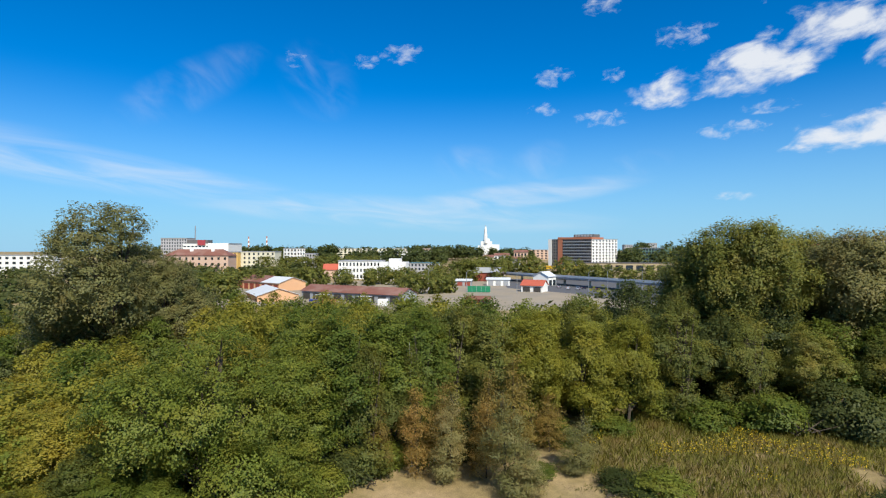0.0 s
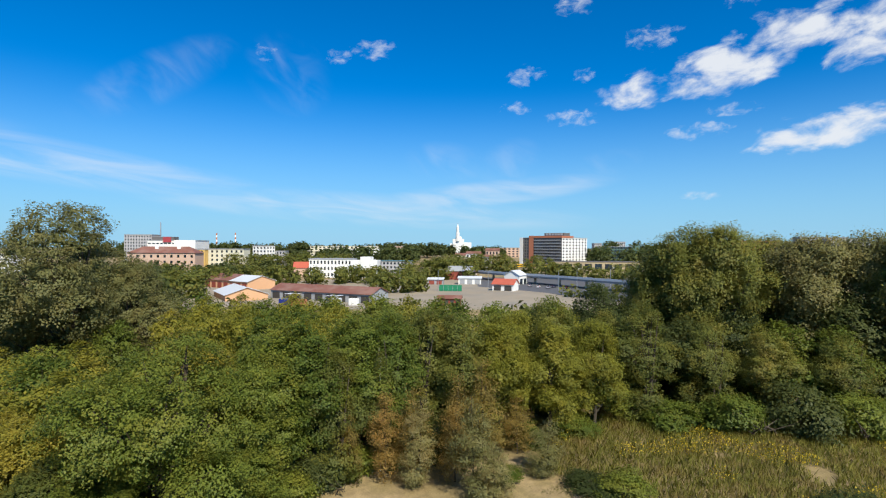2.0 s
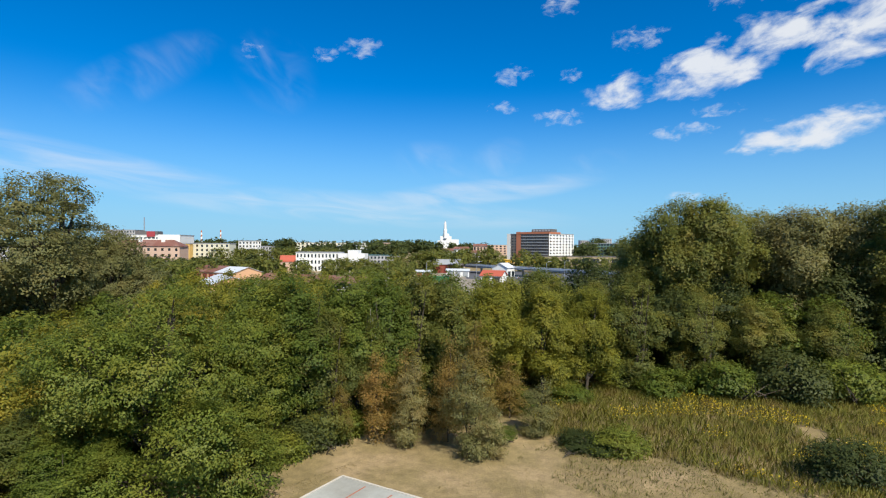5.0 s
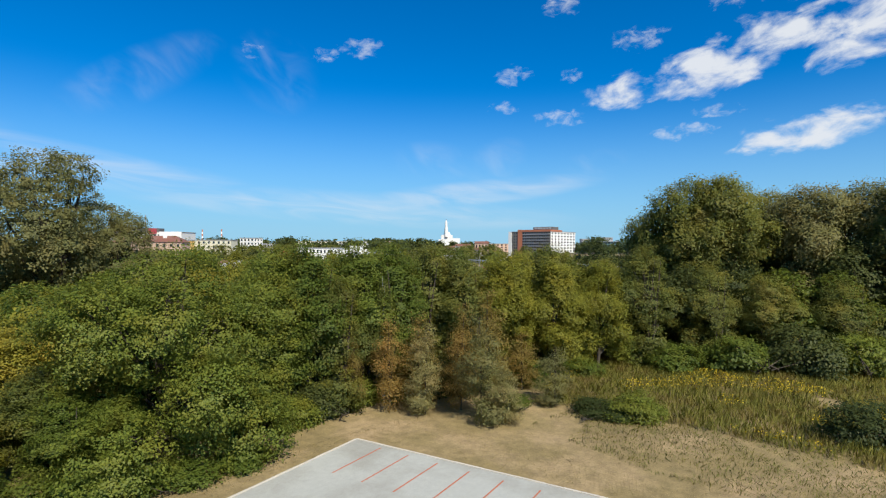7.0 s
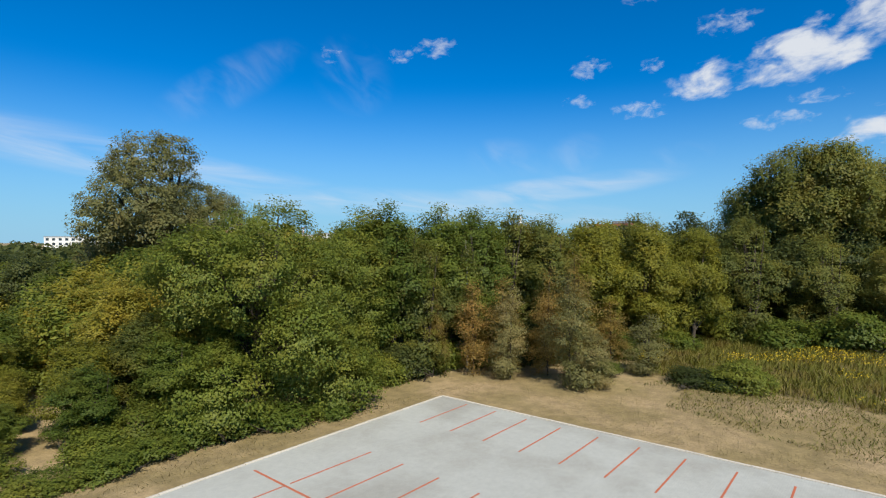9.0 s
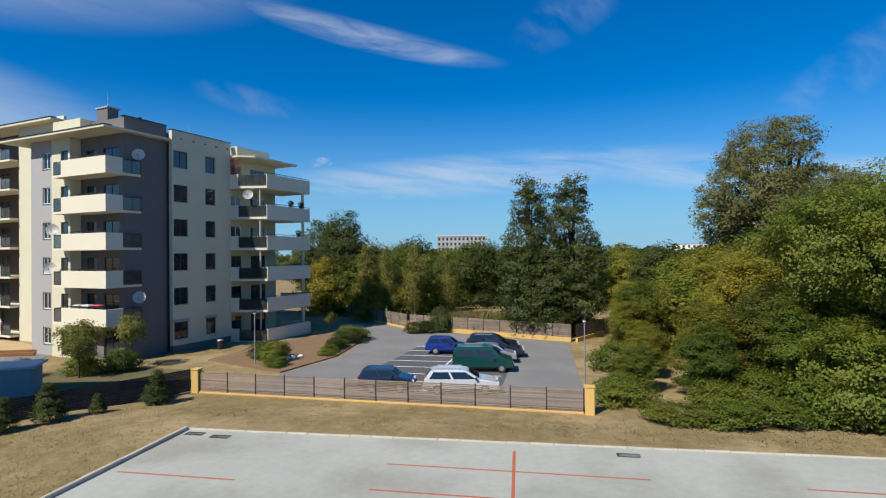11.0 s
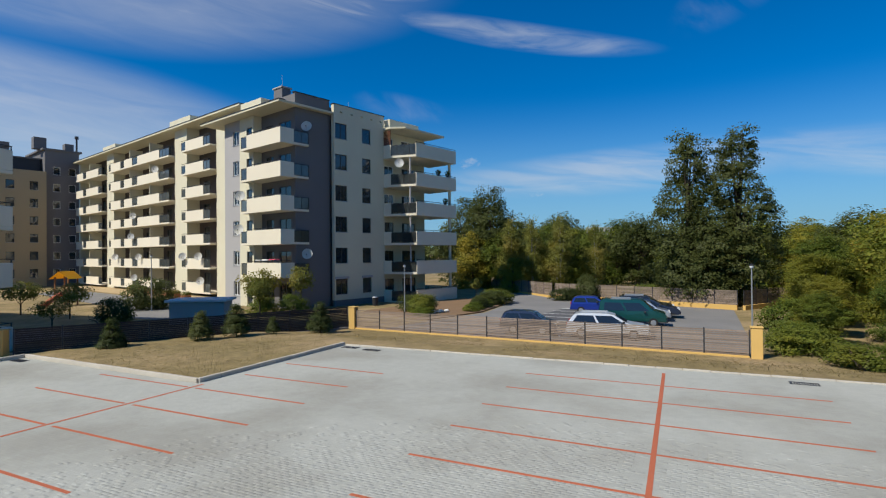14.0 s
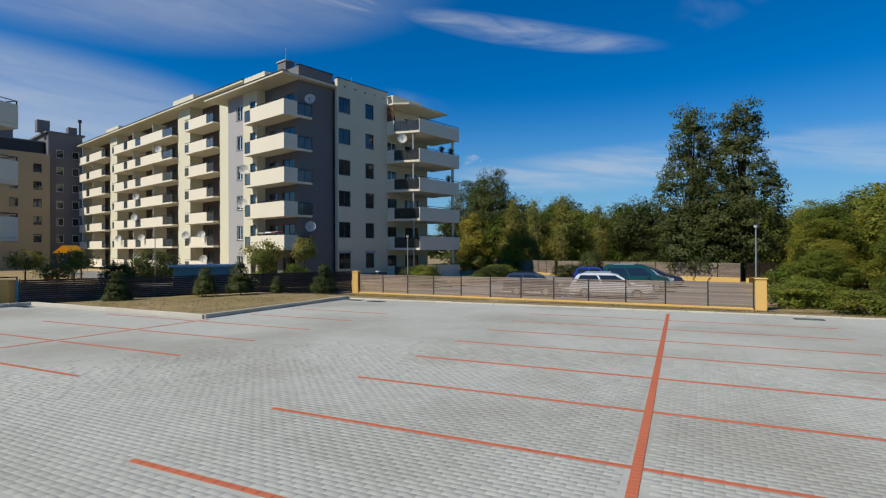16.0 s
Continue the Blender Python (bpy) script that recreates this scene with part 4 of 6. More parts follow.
def lamp_post(x, y, z, h, label="slim grey lamp post with a small globe head"):
    ob = thing("lamp_post", label, "street lamp", pose(x, y, z), "car park lamps")
    part("pole", tube(bmesh.new(), [(0, 0, 0), (0, 0, 0.9), (0, 0, h)], [0.06, 0.05, 0.035], 9), METAL, ob)
    part("foot", tube(bmesh.new(), [(0, 0, 0), (0, 0, 0.08)], [0.16, 0.12], 9), METAL, ob)
    head = bmesh.new()
    bmesh.ops.create_uvsphere(head, u_segments=12, v_segments=8, radius=0.11, matrix=Matrix.Translation((0, 0, h + 0.1)))
    part("globe", head, FRAME_WHITE, ob, "white globe")
    part("hood", tube(bmesh.new(), [(0, 0, h + 0.17), (0, 0, h + 0.26)], [0.15, 0.03], 10), DARK_METAL, ob)


lamp_post(-38.4, 2.75, -0.4, 4.1)
lamp_post(-41.8, -22.1, -0.4, 4.0)
lamp_post(-36.3, -46.2, -0.4, 5.0)
lamp_post(-61.0, 4.6, -0.4, 5.6)


def sill_profile(points, half, bm, inset=0.0):
    """Extrudes a side profile (x, z) to both sides; the upper points lean inwards."""
    top = max(p[1] for p in points)
    a = [bm.verts.new((x, half - inset * max(0, z - 0.85) / max(0.01, top - 0.85), z)) for x, z in points]
    b = [bm.verts.new((x, -half + inset * max(0, z - 0.85) / max(0.01, top - 0.85), z)) for x, z in points]
    n = len(points)
    bm.faces.new(a)
    bm.faces.new(list(reversed(b)))
    for k in range(n):
        bm.faces.new((a[k], b[k], b[(k + 1) % n], a[(k + 1) % n]))
    bmesh.ops.recalc_face_normals(bm, faces=bm.faces[:])
    return bm


def car(m, paint, kind, label):
    """A parked car, nose towards +x: body with greenhouse, glass, wheels, lights, bumpers."""
    length, height, half = {"van": (4.4, 1.82, 0.9), "wagon": (4.6, 1.48, 0.87), "hatch": (3.5, 1.45, 0.78), "saloon": (4.4, 1.43, 0.86)}[kind]
    r, f = -length / 2, length / 2
    s = height
    if kind == "van":
        body = [(r, 0.35), (r, 1.0), (r + 0.12, s - 0.12), (r + 0.3, s), (f - 1.75, s), (f - 1.5, s - 0.06), (f - 0.85, 1.12), (f - 0.1, 0.9), (f, 0.7), (f, 0.35)]
        side = [(r + 0.35, 1.08), (r + 0.42, s - 0.22), (f - 1.72, s - 0.2), (f - 1.1, 1.08)]
        shield = [(f - 1.46, s - 0.12), (f - 0.9, 1.16)]
    elif kind == "wagon":
        body = [(r, 0.35), (r, 0.85), (r + 0.1, 0.95), (r + 0.42, s - 0.08), (r + 0.8, s), (f - 2.3, s), (f - 1.9, s - 0.08), (f - 1.15, 0.95), (f - 0.2, 0.8), (f, 0.62), (f, 0.35)]
        side = [(r + 0.35, 0.95), (r + 0.62, s - 0.12), (f - 2.05, s - 0.12), (f - 1.35, 0.95)]
        shield = [(f - 1.86, s - 0.11), (f - 1.2, 0.98)]
    elif kind == "hatch":
        body = [(r, 0.35), (r, 0.85), (r + 0.06, 0.98), (r + 0.3, s - 0.07), (r + 0.6, s), (f - 1.7, s), (f - 1.4, s - 0.08), (f - 0.85, 0.95), (f - 0.15, 0.8), (f, 0.62), (f, 0.35)]
        side = [(r + 0.25, 0.97), (r + 0.42, s - 0.13), (f - 1.55, s - 0.12), (f - 1.0, 0.95)]
        shield = [(f - 1.37, s - 0.11), (f - 0.9, 0.98)]
    else:
        body = [(r, 0.38), (r, 0.8), (r + 0.15, 0.97), (r + 0.75, 1.0), (r + 1.25, s - 0.05), (r + 1.7, s), (f - 2.2, s), (f - 1.85, s - 0.08), (f - 1.1, 0.95), (f - 0.2, 0.78), (f, 0.6), (f, 0.35)]
        side = [(r + 0.95, 0.98), (r + 1.35, s - 0.12), (f - 2.0, s - 0.12), (f - 1.3, 0.95)]
        shield = [(f - 1.82, s - 0.11), (f - 1.15, 0.98)]
    ob = thing("parked_car", label, "car", m, "parked cars")
    bm = sill_profile(body, half, bmesh.new(), 0.16)
    bmesh.ops.bevel(bm, geom=bm.edges[:], offset=0.05, segments=2, affect="EDGES")
    part("body", bm, paint, ob)
    top = max(z for _, z in body)
    for sgn in (1, -1):
        for a, b in ((0.0, 0.47), (0.52, 1.0)):
            g = bmesh.new()
            lo = [side[0][0] + (side[3][0] - side[0][0]) * q for q in (a, b)]
            hi = [side[1][0] + (side[2][0] - side[1][0]) * q for q in (a, b)]
            zz = (side[0][1], side[1][1])
            yy = [sgn * (half - 0.16 * (z - 0.85) / (top - 0.85) + 0.004) for z in zz]
            vs = [g.verts.new(p) for p in ((lo[0], yy[0], zz[0]), (lo[1], yy[0], zz[0]), (hi[1], yy[1], zz[1]), (hi[0], yy[1], zz[1]))]
            g.faces.new(vs if sgn < 0 else list(reversed(vs)))
            part("side_window", g, CAR_GLASS, ob)
        mir = boxes((f - 1.45, f - 1.3, min(sgn * half, sgn * (half + 0.17)), max(sgn * half, sgn * (half + 0.17)), 0.95, 1.08), bevel=0.02)
        part("mirror", mir, DARK_METAL, ob)
        part("headlight", boxes((f - 0.12, f + 0.01, min(sgn * (half - 0.42), sgn * (half - 0.1)), max(sgn * (half - 0.42), sgn * (half - 0.1)), 0.62, 0.76), bevel=0.015), HEADLIGHT, ob)
        part("tail_light", boxes((r - 0.01, r + 0.06, min(sgn * (half - 0.28), sgn * (half - 0.06)), max(sgn * (half - 0.28), sgn * (half - 0.06)), 0.72, 0.98), bevel=0.015), TAILLIGHT, ob)
    for (x0, z0), (x1, z1), name in ((shield[0], shield[1], "windscreen"), (body[3] if kind != "saloon" else body[4], body[2] if kind != "saloon" else body[3], "rear_window")):
        g = bmesh.new()
        w0, w1 = half - 0.26, half - 0.14
        n = Vector((z0 - z1, 0, x1 - x0)).normalized() * 0.03
        if n.z < 0:
            n = -n
        q = [Vector((x0, -w0, z0)), Vector((x1, -w1, z1)), Vector((x1, w1, z1)), Vector((x0, w0, z0))]
        g.faces.new([g.verts.new(p.lerp((q[0] + q[2]) / 2, 0.06) + n) for p in q])
        bmesh.ops.solidify(g, geom=g.faces[:], thickness=0.012)
        part(name, g, CAR_GLASS, ob)
    for x0, x1, z0, z1 in ((f - 0.15, f + 0.05, 0.32, 0.55), (r - 0.05, r + 0.15, 0.34, 0.58)):
        part("bumper", boxes((x0, x1, -half + 0.05, half - 0.05, z0, z1), bevel=0.03), paint if kind != "van" else DARK_METAL, ob)
    for x0, x1, z0, z1 in ((f + 0.05, f + 0.06, 0.4, 0.5), (r - 0.06, r - 0.05, 0.6, 0.7)):
        part("number_plate", boxes((x0, x1, -0.26, 0.26, z0, z1)), FRAME_WHITE, ob)
    if kind in ("wagon", "van"):
        for y in (half - 0.28, -half + 0.28):
            part("roof_rail", boxes((r + 0.8, f - 2.3, y - 0.02, y + 0.02, top - 0.02, top + 0.06)), METAL, ob)
    for x in (r + 0.85, f - 0.85):
        for sgn in (1, -1):
            y0, y1 = sgn * (half - 0.2), sgn * (half + 0.015)
            wheel = part("wheel", tube(bmesh.new(), [(x, y0, 0.31), (x, y1, 0.31)], [0.31, 0.30], 18), TYRE, ob)
            part("rim", tube(bmesh.new(), [(x, y1 - sgn * 0.02, 0.31), (x, y1 + sgn * 0.012, 0.31)], [0.20, 0.17], 12), METAL, wheel)
    return ob


def paint(name, rgb, metal=0.3):
    mat = material(name, rgb, 0.28, metal, vary=0.04, spec=0.6)
    mat.node_tree.nodes["Principled BSDF"].inputs["Coat Weight"].default_value = 0.7
    return mat


CAR_GLASS = material("car_glass", (0.015, 0.018, 0.02), 0.04, vary=0.1, spec=0.9)
TYRE = material("tyre_rubber", (0.02, 0.02, 0.021), 0.9, vary=0.1)
HEADLIGHT = material("headlight_glass", (0.7, 0.72, 0.74), 0.1, 0.2, vary=0.05, spec=0.8)
TAILLIGHT = material("tail_light_plastic", (0.45, 0.02, 0.015), 0.2, vary=0.05, spec=0.7)
GREEN_PAINT = paint("green_paint", (0.006, 0.062, 0.052))
BLUE_PAINT = paint("blue_paint", (0.012, 0.035, 0.26))
NAVY_PAINT = paint("navy_paint", (0.02, 0.03, 0.06))
BLACK_PAINT = paint("black_paint", (0.018, 0.02, 0.024))
SILVER_PAINT = paint("silver_paint", (0.50, 0.53, 0.57), 0.6)
WHITE_PAINT = paint("white_car_paint", (0.66, 0.68, 0.70), 0.2)
car(pose(-42.3, -4.2, -0.362, 0, 0, 95), GREEN_PAINT, "van", "dark green van parked in the residents' car park")
car(pose(-45.5, -3.7, -0.362, 0, 0, 95), SILVER_PAINT, "hatch", "silver hatchback parked beside the green van")
car(pose(-47.8, -3.6, -0.362, 0, 0, 95), NAVY_PAINT, "saloon", "dark blue saloon parked in a row of cars")
car(pose(-50.3, -4.2, -0.362, 0, 0, 95), BLACK_PAINT, "wagon", "black estate car at the end of the row")
car(pose(-48.6, -8.0, -0.362, 0, 0, 95), BLUE_PAINT, "hatch", "bright blue small hatchback parked by itself")
car(pose(-36.0, -4.9, -0.362, 0, 0, 97), WHITE_PAINT, "wagon", "white estate car parked behind the slatted fence")
car(pose(-35.8, -9.6, -0.362, 0, 0, 97), NAVY_PAINT, "hatch", "dark hatchback parked behind the slatted fence")


# ---- courtyard things ----
def kiosk():
    ob = thing("transformer_kiosk", "low grey and white kiosk with a flat roof", "kiosk", pose(-31.2, -33.4, -0.4, 0, 0, 122))
    part("wall", boxes((-1.9, 1.9, -1.1, 1.1, 0, 1.75)), LIGHT_GREY_WALL, ob)
    part("door", boxes((0.9, 1.7, 1.1, 1.14, 0.05, 1.6)), WHITE_WALL, ob, "white door")
    part("roof", boxes((-2.15, 2.15, -1.35, 1.35, 1.75, 1.92), bevel=0.02), ROOF_PALE, ob)
    part("door", boxes((-0.9, 0.6, 1.1, 1.14, 0.05, 1.6)), SHED_WALL, ob)


kiosk()
WOOD = material("playground_wood", (0.24, 0.11, 0.05), 0.8, vary=0.2, fine=20)
YELLOW = material("yellow_plastic", (0.75, 0.45, 0.02), 0.5, vary=0.06)


def play_tower():
    ob = thing("play_tower", "wooden playground tower with a yellow roof and slide", "playground", pose(-36.5, -60.0, -0.37, 0, 0, 25))
    for x in (-0.7, 0.7):
        for y in (-0.7, 0.7):
            part("post", boxes((x - 0.06, x + 0.06, y - 0.06, y + 0.06, 0, 3.0)), WOOD, ob)
    part("deck", boxes((-0.8, 0.8, -0.8, 0.8, 1.2, 1.3)), WOOD, ob)
    bm = bmesh.new()
    for sgn in (1, -1):
        bm.faces.new([bm.verts.new(p) for p in ((-1.1, sgn * 1.05, 2.8), (1.1, sgn * 1.05, 2.8), (1.1, 0, 3.6), (-1.1, 0, 3.6))])
    bmesh.ops.solidify(bm, geom=bm.faces[:], thickness=0.06)
    part("roof", bm, YELLOW, ob, "yellow pitched roof")
    part("slide", tube(bmesh.new(), [(0.7, 0, 1.3), (2.2, 0, 0.7), (3.3, 0, 0.15)], [0.25, 0.25, 0.25], 6), RED_PAVER, ob)
    part("ladder", boxes((-1.5, -0.8, -0.4, -0.32, 0.5, 0.6), (-1.5, -0.8, 0.32, 0.4, 0.5, 0.6), (-1.2, -1.1, -0.4, 0.4, 0.5, 0.58)), WOOD, ob)


play_tower()
pl = thing("planter_box", "brown wooden planter box in the sandy courtyard", "planter", pose(-46.2, -54, -0.37, 0, 0, 70), "courtyard planters")
part("box", boxes((-0.6, 0.6, -0.4, 0.4, 0, 0.55), bevel=0.03), WOOD, pl)
part("plant", crown("plant", [(0, 0, 0.7, 0.5, 0.5)], 50, 10, 0.07, 0.1, 9), OLIVE, pl)
for k in range(7):
    copy_thing(pl, pose(-47.2 - 1.15 * k, -57.0 - 3.1 * k, -0.37, 0, 0, 70 + 5 * math.sin(k)))
sb = thing("sandpit_frame", "long low timber edge round the sandy bed", "sandpit", pose(-43.2, -47.2, -0.37, 0, 0, 108))
part("timber", boxes((-3.2, 3.2, -0.12, 0.12, 0, 0.35), bevel=0.02), WOOD, sb)
part("timber", boxes((-3.2, 3.2, -1.3, -1.1, 0, 0.3), bevel=0.02), WOOD, sb)
bin_ob = thing("litter_bin", "dark litter bin beside the block's end wall", "bin", pose(-48.2, -29.2, -0.4))
part("bin_body", tube(bmesh.new(), [(0, 0, 0), (0, 0, 0.8)], [0.25, 0.3], 12), DARK_METAL, bin_ob)
part("lid", tube(bmesh.new(), [(0, 0, 0.8), (0, 0, 0.92)], [0.32, 0.2], 12), METAL, bin_ob)
# ring of pale stones in the garden bed
rs = random.Random(4)
for k in range(22):
    a, q = rs.uniform(0, 6.28), math.sqrt(rs.random())
    st = bmesh.new()
    bmesh.ops.create_icosphere(st, subdivisions=1, radius=rs.uniform(0.12, 0.24))
    for v in st.verts:
        v.co *= rs.uniform(0.75, 1.2)
        v.co.z *= 0.6
    tagged(part("garden_stone", st, WHITE_WALL, m=pose(-44.6 + 1.5 * q * math.cos(a), -20.4 + 0.8 * q * math.sin(a), -0.24)), "pale round stone in the garden bed", "stone", "garden stones")

# ---- the town beyond the trees ----
TOWN_TURN = 33.9


def town(s, d, z=0.0, rot=0.0):
    """A pose in the town: s metres to the right and d metres ahead of the lot's middle, along the line towards the white church."""
    a = radians(TOWN_TURN)
    return pose(s * math.cos(a) - d * math.sin(a), s * math.sin(a) + d * math.cos(a), z - 0.05, 0, 0, TOWN_TURN + rot)


def facade(ob, axis, u0, u1, d, z0, z1, inward, rows, cols, wall, wide=0.5, tall=0.55, first=0.0, pane=None):
    """One outer wall with rows of recessed windows."""
    fh, cw = (z1 - z0 - first) / rows, (u1 - u0) / cols
    holes = []
    for j in range(rows):
        for k in range(cols):
            c = u0 + cw * (k + 0.5)
            b = z0 + first + fh * (j + 0.22)
            holes.append((c - cw * wide / 2, c + cw * wide / 2, b, b + fh * tall))
    part("wall", wall_with(bmesh.new(), axis, u0, u1, d, d + inward * 0.4, z0, z1, holes), wall, ob)
    for h in holes:
        bm = bmesh.new()
        put(bm, axis, h[0], h[1], d + inward * 0.15, d + inward * 0.2, h[2], h[3])
        part("window", bm, pane or GLASS, ob)


def town_block(s, d, rot, x0, w, dep, h, wall, rows, cols, label, side=0, roof="flat", roof_mat=None, category="building", z=0.0, side_wall=None, wide=0.5, tall=0.55, first=0.0, name="town_building"):
    ob = thing(name, label, category, town(s, d, z, rot))
    facade(ob, "x", x0, x0 + w, 0, 0, h, 1, rows, cols, wall, wide, tall, first)
    if side:
        facade(ob, "y", 0.4, dep, x0 + w, 0, h, -1, rows, side, side_wall or wall, wide, tall, first)
    part("inner_wall", boxes((x0 + 0.002, x0 + w - (0.42 if side else 0.002), 0.42, dep - 0.002, 0, h - 0.002)), side_wall or wall, ob)
    rm = roof_mat or SHED_WALL
    if roof == "flat":
        part("roof", boxes((x0 - 0.3, x0 + w + 0.3, -0.3, dep + 0.3, h, h + 0.5)), rm, ob)
    else:
        rise = {"hip": 0.28, "gable": 0.25}[roof] * dep
        bm = bmesh.new()
        q = dep * 0.45 if roof == "hip" else 0
        lo = [bm.verts.new(p) for p in ((x0 - 0.6, -0.6, h), (x0 + w + 0.6, -0.6, h), (x0 + w + 0.6, dep + 0.6, h), (x0 - 0.6, dep + 0.6, h))]
        a, b = bm.verts.new((x0 - 0.6 + q, dep / 2, h + rise)), bm.verts.new((x0 + w + 0.6 - q, dep / 2, h + rise))
        for f in ((lo[0], lo[1], b, a), (lo[2], lo[3], a, b), (lo[3], lo[0], a), (lo[1], lo[2], b), (lo[3], lo[2], lo[1], lo[0])):
            bm.faces.new(f)
        part("roof", bm, rm, ob)
    return ob


def shed(s, d, rot, w, dep, eave, ridge, wall, roof, label, doors=0, door_mat=None):
    """A gabled shed, ridge along local x, with a row of doors along its front."""
    ob = thing("shed", label, "shed", town(s, d, 0, rot))
    bm = bmesh.new()
    v = [bm.verts.new(p) for x in (-w / 2, w / 2) for p in ((x, -dep / 2, 0), (x, dep / 2, 0), (x, dep / 2, eave), (x, 0, ridge), (x, -dep / 2, eave))]
    bm.faces.new(list(reversed(v[:5])))
    bm.faces.new(v[5:])
    for i in range(5):
        j = (i + 1) % 5
        if i != 2 and i != 3:
            bm.faces.new((v[i], v[j], v[j + 5], v[i + 5]))
    bmesh.ops.recalc_face_normals(bm, faces=bm.faces[:])
    part("wall", bm, wall, ob)
    rf = bmesh.new()
    o, t = 0.5, (ridge - eave) / (dep / 2)
    for sgn in (1, -1):
        rf.faces.new([rf.verts.new(p) for p in ((-w / 2 - o, sgn * (dep / 2 + o), eave - t * o + 0.08), (w / 2 + o, sgn * (dep / 2 + o), eave - t * o + 0.08), (w / 2 + o, 0, ridge + 0.08), (-w / 2 - o, 0, ridge + 0.08))])
    bmesh.ops.recalc_face_normals(rf, faces=rf.faces[:])
    bmesh.ops.solidify(rf, geom=rf.faces[:], thickness=0.12)
    part("roof", rf, roof, ob)
    for k in range(doors):
        c = -w / 2 + w * (k + 0.5) / doors
        part("door", boxes((c - w / doors * 0.34, c + w / doors * 0.34, -dep / 2 - 0.08, -dep / 2 + 0.02, 0.1, min(3.0, eave * 0.8))), door_mat or DOOR_RED, ob)
    return ob


DOOR_RED = material("red_door", (0.25, 0.06, 0.04), 0.7, vary=0.2)
TARP = material("green_tarpaulin", (0.02, 0.20, 0.10), 0.7, vary=0.15, scale=0.6)
YARD = material("yard_dust", (0.30, 0.25, 0.18), 0.95, vary=0.2, scale=0.08, fine=2, second=(0.22, 0.20, 0.17), second_scale=0.05)
yard = [town(s, d).translation for s, d in ((-120, 170), (120, 170), (120, 330), (-60, 330), (-120, 260))]
tagged(part("works_yard", prism(bmesh.new(), [(p.x, p.y) for p in yard], -0.3, -0.02), YARD), "dusty open yard between the sheds", "yard", kind="structure")

road = [town(s, d).translation for s, d in ((18, 268), (44, 236), (62, 196), (150, 186), (160, 340), (18, 350))]
tagged(part("station_road", prism(bmesh.new(), [(p.x, p.y) for p in road], -0.3, -0.012), DARK_BAY), "dark asphalt road and yard beneath the viaduct", "road", kind="structure")
for s, d, mt, lab in ((47, 262, WHITE_PAINT, "white car parked by the viaduct"), (51, 258, SILVER_PAINT, "silver car parked by the viaduct"), (55, 264, NAVY_PAINT, "dark blue car parked by the viaduct"), (60, 256, BLACK_PAINT, "black car parked by the viaduct"), (44, 270, SILVER_PAINT, "silver car parked by the viaduct")):
    car(town(s, d, 0.04, 70), mt, "hatch", lab)
shed(-78, 206, -58, 24, 15, 2.3, 4.8, ORANGE_WALL, ROOF_PALE, "low orange shed with a pale sheet roof")
shed(-107.4, 263.8, -35, 29, 15, 3.9, 6.4, ORANGE_WALL, ROOF_BROWN, "long orange workshop with a rusty roof and red doors", 6)
shed(-89.4, 251.2, -35, 14, 15, 3.8, 6.2, ORANGE_WALL, ROOF_PALE, "orange workshop end with a pale roof", 3)
shed(-43, 201, -26, 46, 11, 3.2, 5.3, SHED_WALL, ROOF_BROWN, "long grey shed with a rusty brown roof", 9, FRAME_DARK)
for s, d, z in ((-55, 196.5, 2.5), (-38, 188.5, 2.6)):
    aw = thing("awning", "pale sheet awning on posts along the grey shed", "awning", town(s, d, 0, -26), "shed awnings")
    part("sheet", boxes((-2.6, 2.6, -1.6, 1.6, z, z + 0.1), bevel=0.02), ROOF_PALE, aw)
    for x in (-2.4, 2.4):
        part("post", boxes((x - 0.06, x + 0.06, -1.5, -1.38, 0, z)), METAL, aw)
shed(-150, 330, 10, 14, 9, 3, 4.6, WHITE_WALL, ROOF_PALE, "small pale-roofed house among trees")
shed(-134, 318, -10, 10, 8, 2.6, 4.2, WHITE_WALL, ROOF_PALE, "small pale-roofed house among trees")
shed(-93, 352, 8, 9, 8, 6.0, 9.6, PINK_WALL, ROOF_RED, "house with an orange-red roof behind the office")
shed(29, 247, -25, 10, 8, 3.0, 5.2, WHITE_WALL, ROOF_RED, "white house with a red tiled roof", 2, FRAME_DARK)
shed(39.5, 290, 55, 9, 9, 5.0, 7.4, WHITE_WALL, ROOF_PALE, "white gabled house beside the road", 2, GLASS)
shed(14.6, 288, -4, 12, 8, 3.3, 4.2, WHITE_WALL, ROOF_PALE, "white garage with a flat roof", 3, SHED_WALL)
shed(-3.6, 286, -4, 8, 8, 2.6, 3.4, SHED_WALL, ROOF_PALE, "blue-grey garage with wide red doors", 2)
shed(10, 330, 0, 16, 12, 5.2, 8.0, DOOR_RED, SHED_WALL, "brick warehouse with a shallow blue-grey roof")
shed(2.5, 182, -6, 7.5, 4, 2.6, 3.4, DOOR_RED, ROOF_BROWN, "rusty open-fronted shed in the yard", 4, FRAME_DARK)
tarp = thing("tarpaulin_fence", "green tarpaulin fence in the yard", "fence", town(3.5, 240, 0, -6))
part("tarpaulin", boxes((-5.2, 5.2, -0.05, 0.05, 0.2, 2.9), bevel=0.02), TARP, tarp)
for k in range(6):
    part("post", boxes((-5.2 + 2.06 * k, -5.1 + 2.06 * k, -0.13, -0.05, 0, 3.1)), METAL, tarp)

